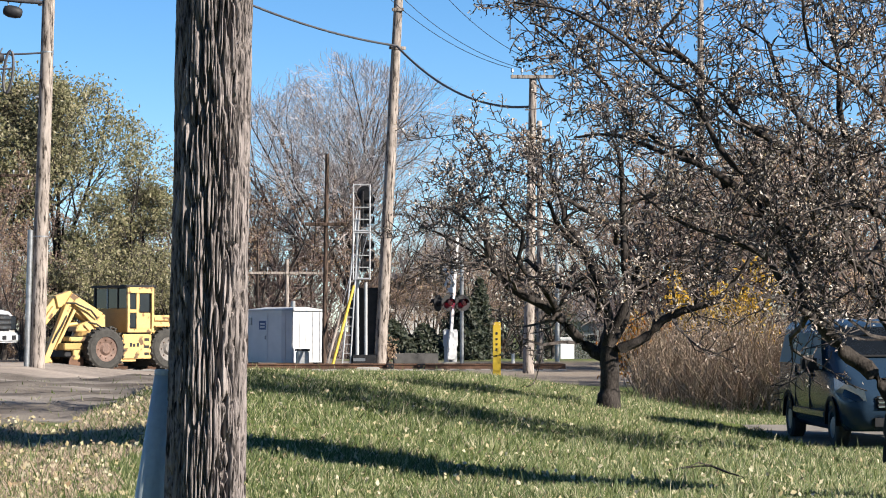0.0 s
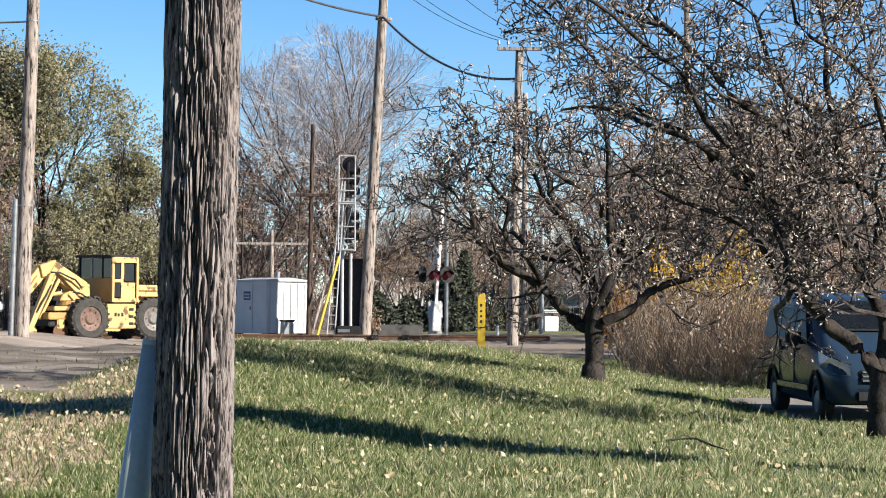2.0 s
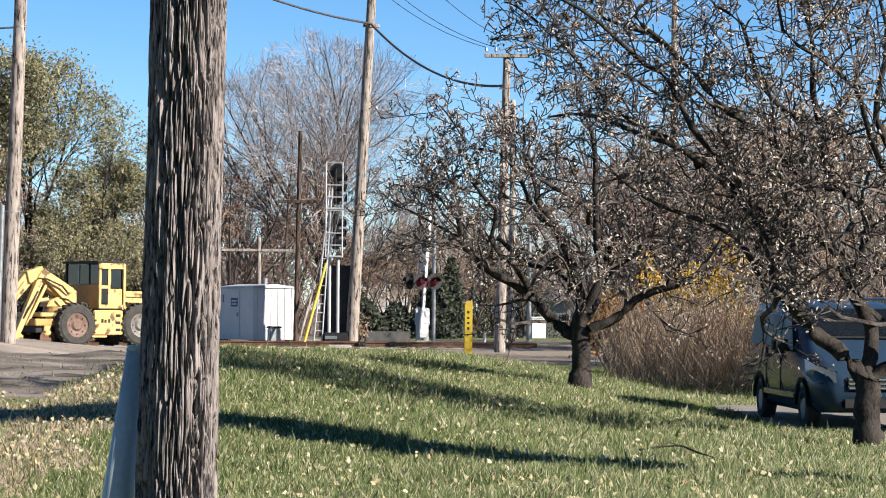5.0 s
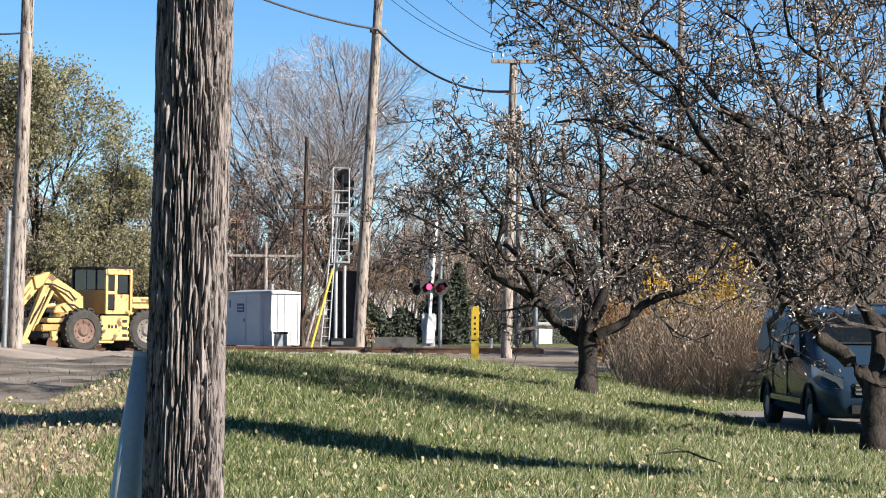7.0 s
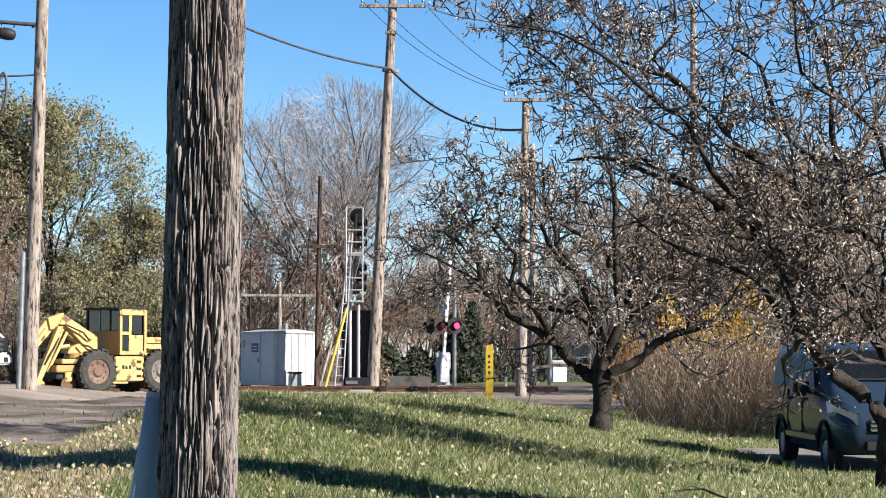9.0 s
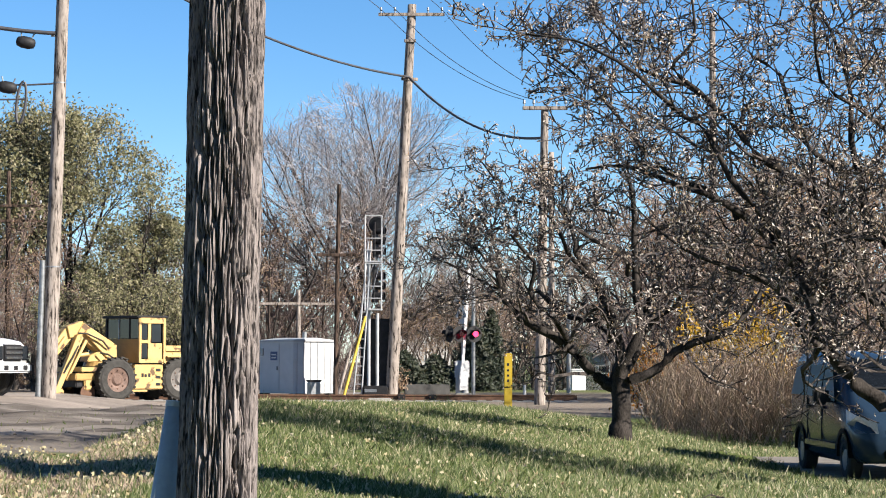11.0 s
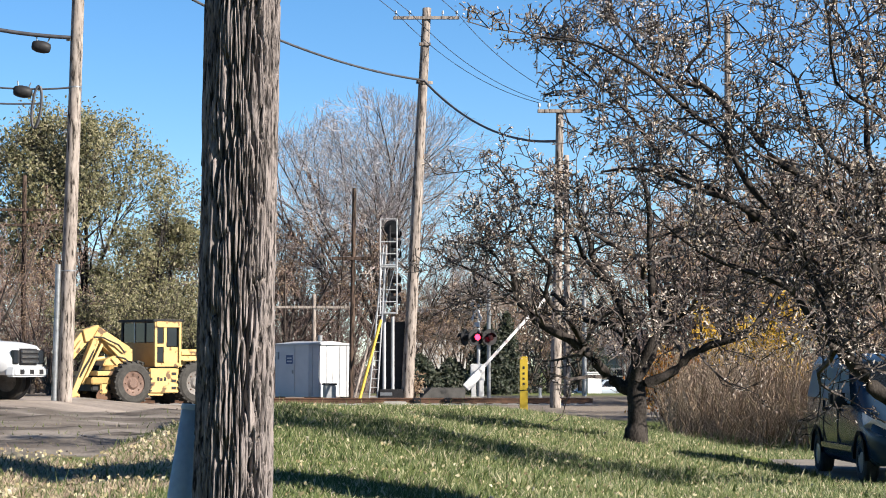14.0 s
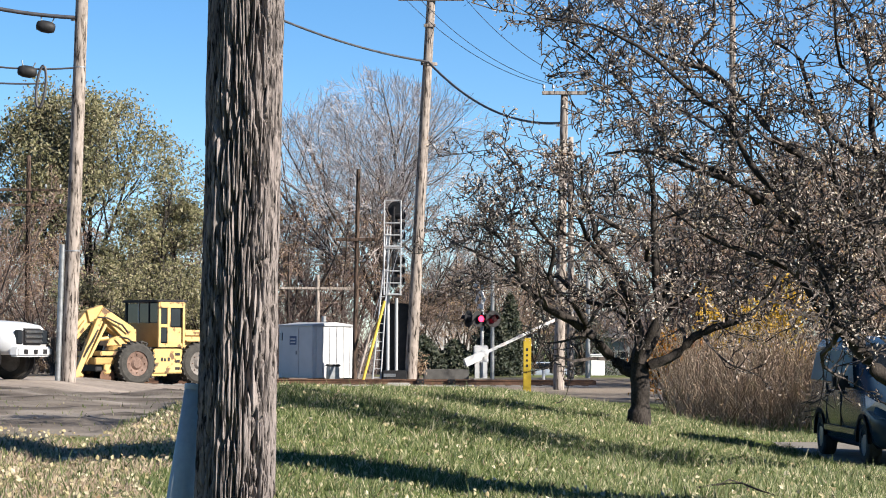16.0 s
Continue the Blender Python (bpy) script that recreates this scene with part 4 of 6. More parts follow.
def signal_mast():
    t = thing("railway_signal", pose(-3.1, 85, 0.1), "silver railway signal mast with ladder and black lamp heads", "railway signal")
    for x in (-0.12, 0.2):
        bm = bmesh.new()
        rod(bm, (x, 0, 0), (x, 0, 3.2 if x > 0 else 5.6), 0.065, 0.06, 14)
        part("mast", bm, SILVER_PAINT, t)
    for x in (-0.62, -0.28):
        bm = bmesh.new()
        rod(bm, (x * 0.9 - 0.12, -0.5, 0.0), (x * 0.3 + 0.05, -0.3, 5.9), 0.03, 0.03, 8)
        part("ladder_rail", bm, SILVER_PAINT, t)
    for i in range(17):
        f = (i + 0.6) / 17.5
        bm = bmesh.new()
        rod(bm, (-0.678 + f * 0.54, -0.5 + 0.2 * f, 5.9 * f), (-0.372 + f * 0.34, -0.5 + 0.2 * f, 5.9 * f), 0.016, 0.016, 6)
        part("rung", bm, SILVER_PAINT, t)
    for z in (3.3, 5.1):
        bm = bmesh.new()
        box(bm, (-0.28, -0.4, z), (0.38, 0.4, z + 0.06), 0.01)
        part("platform", bm, SILVER_PAINT, t)
        for x in (-0.26, 0.36):
            bm = bmesh.new()
            rod(bm, (x, -0.38, z), (x, -0.38, z + 1.75), 0.028, 0.028, 8)
            part("handrail_post", bm, SILVER_PAINT, t)
        for k in (0.45, 0.9, 1.75):
            bm = bmesh.new()
            rod(bm, (-0.26, -0.38, z + k), (0.36, -0.38, z + k), 0.022, 0.022, 8)
            rod(bm, (0.36, -0.38, z + k), (0.36, 0.38, z + k), 0.022, 0.022, 8)
            part("handrail", bm, SILVER_PAINT, t)
    lamp_head(t, pose(0.1, 0.1, 3.6, 0, 0, 75), lamps=3)
    lamp_head(t, pose(0.12, 0.1, 5.3, 0, 0, 75), lamps=3)
    bm = bmesh.new()
    spin(bm, [(-0.03, 0.28), (0.03, 0.3)], pose(0.14, 0.0, 6.55, 0, 0, 78), 20)
    part("round_head", bm, BLACK_PAINT, t, "round black signal disc")
    bm = bmesh.new()
    box(bm, (-0.42, 0.12, 0.0), (0.72, 0.5, 3.0), 0.03)
    part("case", bm, BLACK_PAINT, t, "dark relay case behind the mast")
    bm = bmesh.new()
    box(bm, (-0.3, -0.6, 0.12), (0.6, -0.15, 0.48), 0.04)
    part("junction_box", bm, BLACK_PAINT, t)
    bm = bmesh.new()
    box(bm, (-0.25, -0.615, 0.24), (0.2, -0.6, 0.36), 0.005)
    part("panel", bm, GREY_METAL, t)
    bm = bmesh.new()
    box(bm, (-0.55, -0.7, -0.25), (0.95, 0.6, 0.1), 0.04)
    part("base", bm, CONCRETE, t, "pale concrete footing")


signal_mast()


def guy(a, b, r, mat, label):
    t = thing("guy_wire", pose(*a), label, "guy wire")
    d = Vector(b) - Vector(a)
    bm = bmesh.new()
    rod(bm, (0, 0, 0), d, 0.012, 0.012, 6)
    part("wire", bm, GREY_METAL, t)
    bm = bmesh.new()
    rod(bm, (0, 0, 0), d * 0.42, r, r, 10)
    part("marker_sleeve", bm, mat, t)


guy((-4.05, 82.0, 0.05), (-2.2, 84.5, 7.4), 0.055, SIGN_YELLOW, "yellow sleeved guy wire beside the signal")
guy((-4.3, 83.0, 0.05), (-3.0, 84.8, 5.4), 0.05, PALE_WOOD, "pale sleeved guy wire beside the signal")


def marker_post():
    t = thing("marker_post", pose(1.66, 70, 0.07), "flat yellow warning marker post with dark writing", "marker post")
    bm = bmesh.new()
    box(bm, (-0.125, -0.04, -0.1), (0.125, 0.04, 1.7), 0.015)
    part("post", bm, SIGN_YELLOW, t)
    for z, h in ((1.36, 0.1), (1.18, 0.08), (1.02, 0.08), (0.86, 0.1), (0.66, 0.06)):
        bm = bmesh.new()
        box(bm, (-0.035, -0.046, z - h / 2), (0.03 if h > 0.07 else 0.0, -0.041, z + h * 0.3))
        part("writing_bar", bm, BLACK_PAINT, t)


marker_post()


def crossing_gate():
    """Mast with crossed boards and flashers; the arm's pivot and lamps are parts of their own."""
    t = thing("crossing_gate", pose(0.345, 92, 0.1), "white railway crossing gate with flashing lamps and striped arm", "crossing gate")
    bm = bmesh.new()
    rod(bm, (0, 0, -0.1), (0, 0, 4.1), 0.07, 0.065, 14)
    part("mast", bm, SILVER_PAINT, t)
    bm = bmesh.new()
    box(bm, (-0.35, -0.35, -0.15), (0.35, 0.35, 0.1), 0.03)
    part("base", bm, CONCRETE, t)
    for x in (-0.3, 0.02):
        bm = bmesh.new()
        box(bm, (x, -0.3, 0.08), (x + 0.2, -0.14, 0.75), 0.02)
        part("pedestal", bm, WHITE_METAL, t)
    for a in (42, -42):
        bm = bmesh.new()
        box(bm, (-0.6, -0.1, -0.11), (0.6, -0.085, 0.11), 0.004, pose(0, 0 if a > 0 else -0.02, 3.6, 0, 0, -64) @ pose(0, 0, 0, 0, a))
        part("cross_board", bm, WHITE_METAL, t, "white crossed warning board")
    for k in (0.9, 1.5):
        bm = bmesh.new()
        box(bm, (-0.3, -0.09, 3.0 - k * 0.1), (0.3, -0.075, 3.2 - k * 0.1), 0.004, pose(0, 0, -0.4 * (k - 0.9), 0, 0, -64))
        part("track_plate", bm, WHITE_METAL, t)
    bm = bmesh.new()
    rod(bm, (-0.5, 0.1, 2.5), (0.42, -0.08, 2.5), 0.03, 0.03, 8)
    part("lamp_bracket", bm, GREY_METAL, t)
    rotors = []
    for x, y, turn in ((-0.52, 0.1, -120), (-0.115, -0.22, 25), (0.435, -0.12, 25)):
        m = pose(x, y, 2.5, 0, 0, turn)
        bm = bmesh.new()
        vs = spin(bm, [(0.02, 0.34), (0.04, 0.34), (0.045, 0.15), (0.02, 0.14)], None, 24, True)
        vs += spin(bm, [(-0.16, 0.08), (-0.1, 0.15), (0.03, 0.16)], None, 16)
        bmesh.ops.transform(bm, matrix=m @ pose(0, 0, 0, 0, 0, -90), verts=vs)
        head = part("flasher", bm, BLACK_PAINT, t, "black flasher background disc")
        bm = bmesh.new()
        for i in range(9):
            a0, a1 = math.pi * (i / 9), math.pi * ((i + 1) / 9)
            q = [bm.verts.new((0.175 * math.cos(a), y0, 0.175 * math.sin(a))) for a in (a0, a1) for y0 in (-0.04, -0.3)]
            bm.faces.new((q[0], q[1], q[3], q[2]))
        bmesh.ops.solidify(bm, geom=bm.faces[:], thickness=0.008)
        bmesh.ops.transform(bm, matrix=m, verts=bm.verts[:])
        part("visor", bm, BLACK_PAINT, head)
        rotors.append((head, m))
    return t, rotors


gate, flashers = crossing_gate()


# ---- vehicles ----
GLASS = worn("dark window glass", (0.008, 0.01, 0.013), (0.016, 0.02, 0.025), 1.5, 0.06, 0, 0, spec=0.25)
VAN_PAINT = worn("dark blue-grey car paint", (0.012, 0.024, 0.042), (0.018, 0.033, 0.055), 1.2, 0.22, 0.0, 0, spec=0.18)
CHROME = worn("bright trim", (0.242, 0.251, 0.261), (0.362, 0.372, 0.386), 8, 0.2, 0.9, 0)
CLEAR_LAMP = worn("headlamp lens", (0.242, 0.251, 0.266), (0.362, 0.372, 0.386), 12, 0.12, 0.1, 0, spec=0.8)
CAR_WHITE = worn("white car paint", (0.384, 0.394, 0.405), (0.437, 0.447, 0.458), 1, 0.25, 0, 0, spec=0.6)
CAR_SILVER = worn("silver blue car paint", (0.242, 0.28, 0.328), (0.3, 0.338, 0.386), 1, 0.25, 0.3, 0, spec=0.6)
RIM_GREY = worn("worn wheel rim", (0.068, 0.062, 0.058), (0.165, 0.15, 0.14), 6, 0.6, 0.3, 0.05)
# loader yellow made darker: the shade on the front is put into the colour
SHADED_YELLOW = worn("shaded loader yellow", (0.24, 0.145, 0.042), (0.36, 0.225, 0.075), 2, 0.7, 0, 0.05)


def wheel(parent, x, y, r, w, rim=RIM_GREY, lugs=0):
    """Tyre and rim with the axle along y; lugs gives a coarse tread."""
    m = pose(x, y, r, 0, 0, 90)
    bm = bmesh.new()
    vs = spin(bm, [(-w / 2, r * 0.58), (-w / 2, r * 0.86), (-w * 0.38, r * 0.97), (-w * 0.2, r), (w * 0.2, r), (w * 0.38, r * 0.97), (w / 2, r * 0.86), (w / 2, r * 0.58)], None, 40, True)
    for i in range(lugs):
        a = 360 * i / lugs
        for s in (-1, 1):
            vs += box(bm, (min(0, s * w * 0.47), -0.035, r * 0.95), (max(0, s * w * 0.47), 0.035, r * 1.035), 0, pose(0, 0, 0, a + 4 * s))
    bmesh.ops.transform(bm, matrix=m, verts=bm.verts[:])
    tyre = part("wheel", bm, RUBBER, parent)
    bm = bmesh.new()
    spin(bm, [(-w * 0.46, r * 0.2), (-w * 0.42, r * 0.56), (-w * 0.5, r * 0.6), (-w * 0.46, r * 0.62), (w * 0.46, r * 0.62), (w * 0.5, r * 0.6), (w * 0.42, r * 0.56), (w * 0.32, r * 0.3), (w * 0.46, r * 0.2), (w * 0.46, r * 0.05)], m, 32)
    part("rim", bm, rim, tyre)
    for i in range(8):
        bm = bmesh.new()
        a = 2 * math.pi * i / 8
        vs = rod(bm, (w * 0.3, r * 0.42 * math.cos(a), r * 0.42 * math.sin(a)), (w * 0.46, r * 0.42 * math.cos(a), r * 0.42 * math.sin(a)), 0.022, 0.022, 6)
        bmesh.ops.transform(bm, matrix=m, verts=vs)
        part("nut", bm, RUSTY, tyre)
    return tyre


def slab(bm, pts, thick):
    """A plate through corner points, thickened."""
    f = bm.faces.new([bm.verts.new(p) for p in pts])
    bmesh.ops.solidify(bm, geom=[f], thickness=thick)


def rail_loader():
    t = thing("rail_loader", pose(-10.82, 76.0, height(-10.8, 76) + 0.03, 0, 0, 220), "yellow wheeled railway loader with folded boom and cab", "loader")
    for x in (1.35, -1.35):
        for y in (0.98, -0.98):
            wheel(t, x, y, 0.78, 0.46, worn("rust red rim", (0.06, 0.035, 0.026), (0.15, 0.095, 0.075), 5, 0.7, 0.1, 0.1) if (x > 0 and y > 0) else RIM_GREY, 22)
    bm = bmesh.new()
    prism(bm, [(-0.72, 0.55), (0.72, 0.55), (0.76, 1.25), (-0.76, 1.25)], -2.3, 1.9, 0.03)
    part("chassis", bm, YELLOW_PAINT, t)
    bm = bmesh.new()
    box(bm, (-0.62, 0.74, 0.42), (0.62, 1.12, 1.32), 0.03)
    side = part("side_tank", bm, YELLOW_PAINT, t)
    for i, x in enumerate((-0.02, 0.14, 0.27)):
        bm = bmesh.new()
        box(bm, (x - 0.05, 1.122, 0.86), (x + 0.045, 1.128, 1.0 - 0.03 * (i % 2)))
        part("writing_bar", bm, BLACK_PAINT, side)
    for z in (0.6, 0.86, 1.12):
        bm = bmesh.new()
        box(bm, (-0.5, 1.121, z - 0.05), (-0.3, 1.135, z + 0.05), 0.004)
        part("step_hole", bm, BLACK_PAINT, side)
    bm = bmesh.new()
    box(bm, (0.0, 0.72, 0.32), (0.9, 1.05, 0.46), 0.02)
    part("step", bm, YELLOW_PAINT, t)
    for x in (-1.35,):
        for y in (-1, 1):
            bm = bmesh.new()
            box(bm, (x - 0.62, y * 0.98 - 0.24, 1.585), (x + 0.62, y * 0.98 + 0.24, 1.63), 0.02)
            part("fender", bm, YELLOW_PAINT, t)
    # cab: corner posts, roof, panels and glass
    x0, x1, y0, y1, z0, z1 = -0.68, 0.36, -1.2, 1.06, 1.38, 3.02
    for x in (x0, x1):
        for y in (y0, y1):
            bm = bmesh.new()
            box(bm, (x - 0.05, y - 0.05, z0), (x + 0.05, y + 0.05, z1), 0.01)
            part("cab_post", bm, YELLOW_PAINT if y > 0 else BLACK_PAINT, t)
    bm = bmesh.new()
    box(bm, (x0 - 0.14, y0 - 0.12, z1), (x1 + 0.16, y1 + 0.1, z1 + 0.09), 0.03)
    part("cab_roof", bm, BLACK_PAINT, t, "dark cab roof plate")
    bm = bmesh.new()
    box(bm, (x0, y1 - 0.02, z1 - 0.2), (x1, y1 + 0.075, z1 + 0.02), 0.01)
    part("roof_edge", bm, YELLOW_PAINT, t)
    bm = bmesh.new()
    box(bm, (x1 - 0.03, y0, z0), (x1 + 0.03, y1 - 0.05, 2.26), 0.008)
    part("front_panel", bm, SHADED_YELLOW, t, "yellow front panel with its shade painted brown")
    bm = bmesh.new()
    box(bm, (x0, y1 - 0.03, z0), (x1, y1 + 0.03, z0 + 0.14), 0.008)
    box(bm, (x0 + 0.1, y1 - 0.028, z0 + 0.14), (-0.06, y1 + 0.028, 2.1), 0.008)
    part("side_panel", bm, YELLOW_PAINT, t)
    bm = bmesh.new()
    box(bm, (-0.1, y1 - 0.02, z0 + 0.12), (0.03, y1 + 0.045, z1 - 0.1), 0.008)
    part("door_post", bm, YELLOW_PAINT, t)
    bm = bmesh.new()
    box(bm, (0.02, y1 - 0.022, 2.1), (x1, y1 + 0.04, 2.22), 0.008)
    part("door_rail", bm, YELLOW_PAINT, t)
    for n, a, b, c, d in (("rear_side_window", x0 + 0.14, -0.14, 2.14, 2.8), ("door_window", 0.05, x1 - 0.06, 2.24, 2.84), ("door_glass", 0.05, x1 - 0.06, 1.56, 2.08)):
        bm = bmesh.new()
        box(bm, (a, y1 - 0.012, c), (b, y1 + 0.012, d))
        part(n, bm, GLASS, t)
    for a, b in ((y0 + 0.06, -0.36), (-0.3, 0.36), (0.42, y1 - 0.08)):
        bm = bmesh.new()
        box(bm, (x1 - 0.012, a, 2.28), (x1 + 0.012, b, 2.98))
        part("windscreen_pane", bm, GLASS, t)
    for y in (-0.33, 0.39):
        bm = bmesh.new()
        box(bm, (x1 - 0.02, y - 0.03, 2.24), (x1 + 0.04, y + 0.03, z1), 0.006)
        part("windscreen_bar", bm, GREY_METAL if y < 0 else BLACK_PAINT, t)
    bm = bmesh.new()
    box(bm, (x0 - 0.02, y0, z0), (x0 + 0.02, y1, z1))
    part("back_panel", bm, BLACK_PAINT, t)
    bm = bmesh.new()
    box(bm, (-2.3, -0.7, 1.25), (-0.71, 0.98, 1.75), 0.08)
    part("engine_hood", bm, YELLOW_PAINT, t)
    bm = bmesh.new()
    box(bm, (-1.8, -0.5, 1.74), (-0.8, 0.9, 2.02), 0.08)
    part("hood_top", bm, YELLOW_PAINT, t)
    bm = bmesh.new()
    rod(bm, (-1.5, -0.2, 2.0), (-1.5, -0.2, 2.5), 0.06, 0.06, 12)
    part("exhaust", bm, RUSTY, t)
    # turret and folded boom in front of the cab
    bm = bmesh.new()
    rod(bm, (1.25, 0, 1.25), (1.25, 0, 1.42), 0.75, 0.7, 24)
    part("turntable", bm, YELLOW_PAINT, t)
    bm = bmesh.new()
    prism(bm, [(0.85, 1.4), (2.1, 1.42), (2.0, 1.62), (1.3, 1.95), (0.85, 2.05)], -0.3, 0.3, 0.03)
    bmesh.ops.transform(bm, matrix=pose(0, 0, 0, 0, 0, -90) @ Matrix.Diagonal((-1, 1, 1, 1)), verts=bm.verts[:])
    part("boom_foot", bm, YELLOW_PAINT, t)

    def beam(name, a, b, w0, w1, h0, h1, y, mat=YELLOW_PAINT):
        a, b = Vector((a[0], y, a[1])), Vector((b[0], y, b[1]))
        d = (b - a).normalized()
        u = Vector((-d.z, 0, d.x))
        bm = bmesh.new()
        vs = []
        for p, w, h in ((a, w0, h0), (b, w1, h1)):
            vs.append([bm.verts.new(p + Vector((0, sy * w, 0)) + u * su * h) for sy, su in ((-1, -1), (1, -1), (1, 1), (-1, 1))])
        bm.faces.new(vs[0])
        bm.faces.new(vs[1][::-1])
        for i in range(4):
            bm.faces.new((vs[0][i], vs[1][i], vs[1][(i + 1) % 4], vs[0][(i + 1) % 4]))
        bmesh.ops.bevel(bm, geom=bm.edges[:], offset=0.02, segments=1, affect="EDGES")
        return part(name, bm, mat, t)

    beam("boom", (1.1, 1.8), (2.35, 2.62), 0.2, 0.18, 0.34, 0.25, 0.05)
    beam("boom_side", (1.2, 1.62), (2.2, 2.5), 0.05, 0.05, 0.12, 0.08, 0.32)
    beam("boom_head", (2.15, 2.66), (2.8, 2.48), 0.18, 0.16, 0.25, 0.22, 0.0)
    beam("boom_nose", (2.65, 2.55), (3.35, 1.75), 0.17, 0.15, 0.23, 0.2, -0.1)
    beam("stick", (2.42, 2.35), (3.35, 0.35), 0.12, 0.1, 0.14, 0.1, 0.25)
    beam("stick_brace", (2.2, 2.2), (3.0, 0.75), 0.05, 0.05, 0.06, 0.05, 0.38)
    for a, b, y in (((1.6, 1.5), (2.5, 2.25), -0.2), ((2.0, 1.7), (2.85, 1.6), 0.2), ((2.9, 2.3), (3.5, 1.55), 0.1)):
        bm = bmesh.new()
        d = Vector((b[0], y, b[1])) - Vector((a[0], y, a[1]))
        rod(bm, (a[0], y, a[1]), Vector((a[0], y, a[1])) + d * 0.6, 0.07, 0.07, 12)
        cyl = part("cylinder", bm, YELLOW_PAINT, t)
        bm = bmesh.new()
        rod(bm, Vector((a[0], y, a[1])) + d * 0.6, (b[0], y, b[1]), 0.035, 0.035, 10)
        part("piston", bm, CHROME, cyl)
    for k, (a, b, c) in enumerate((((1.3, 0.45, 1.9), (1.9, 0.5, 2.3), (2.5, 0.3, 2.45)), ((1.2, -0.2, 2.05), (1.8, -0.1, 2.75), (2.6, 0.0, 2.7)), ((0.55, 0.6, 1.5), (1.2, 0.75, 1.5), (1.7, 0.5, 1.75)), ((2.3, 0.2, 2.2), (2.75, 0.42, 1.6), (3.1, 0.36, 1.0)), ((2.0, 0.55, 1.2), (2.4, 0.7, 1.05), (2.7, 0.5, 0.8)))):
        hs = Soup()
        hs.tube([Vector(a), Vector(a).lerp(Vector(b), 0.5) + Vector((0, 0.05, 0.08)), Vector(b), Vector(b).lerp(Vector(c), 0.5) + Vector((0, 0.05, 0.06)), Vector(c)], [0.035] * 5, 6)
        link_mesh("hose", hs.mesh("hose"), RUBBER, t)
    bm = bmesh.new()
    box(bm, (1.5, -0.7, 0.5), (2.8, 0.7, 0.76), 0.03)
    part("under_frame", bm, BLACK_PAINT, t, "dark under frame")
    bm = bmesh.new()
    box(bm, (1.9, -0.85, 0.75), (2.9, 0.85, 1.0), 0.03)
    part("front_frame", bm, SHADED_YELLOW, t)
    bm = bmesh.new()
    box(bm, (1.8, -0.9, 1.06), (2.7, 0.9, 1.22), 0.03)
    part("deck", bm, YELLOW_PAINT, t)
    for y in (-0.72, 0.72):
        bm = bmesh.new()
        spin(bm, [(-0.1, 0.14), (-0.08, 0.25), (0.0, 0.25), (0.01, 0.3), (0.05, 0.3), (0.06, 0.1)], pose(2.35, y, 0.3, 0, 0, 90), 24)
        part("rail_wheel", bm, RUSTY, t, "small rusty rail guide wheel")
        bm = bmesh.new()
        box(bm, (2.2, y - 0.1, 0.4), (2.5, y + 0.1, 0.85), 0.03)
        part("guide_arm", bm, YELLOW_PAINT, t)
    bm = bmesh.new()
    box(bm, (3.15, -0.35, 0.12), (3.6, 0.5, 0.45), 0.05)
    part("bucket_mount", bm, YELLOW_PAINT, t)
    t.scale = (0.91, 0.91, 0.91)


rail_loader()


def shell(name, parent, stations, mat, label=""):
    """A car body lofted through cross-sections: (x, half width low, half width at belt, half width at roof, z low, z belt, z roof)."""
    bm = bmesh.new()
    rings = []
    for x, wl, wb, wr, zl, zb, zr in stations:
        half = [(wl * 0.9, zl), (wl, zl + 0.1), (wb * 1.0, zl + (zb - zl) * 0.55), (wb * 0.985, zb), (wr * 1.04, zb + (zr - zb) * 0.8), (wr * 0.93, zr - 0.02), (wr * 0.6, zr)]
        ring = [bm.verts.new((x, -y, z)) for y, z in half] + [bm.verts.new((x, y, z)) for y, z in half[::-1]]
        rings.append(ring)
    n = len(rings[0])
    for p, q in zip(rings, rings[1:]):
        for i in range(n):
            bm.faces.new((p[i], q[i], q[(i + 1) % n], p[(i + 1) % n]))
    bm.faces.new(rings[0])
    bm.faces.new(rings[-1][::-1])
    return part(name, bm, mat, parent, label, smooth=True)


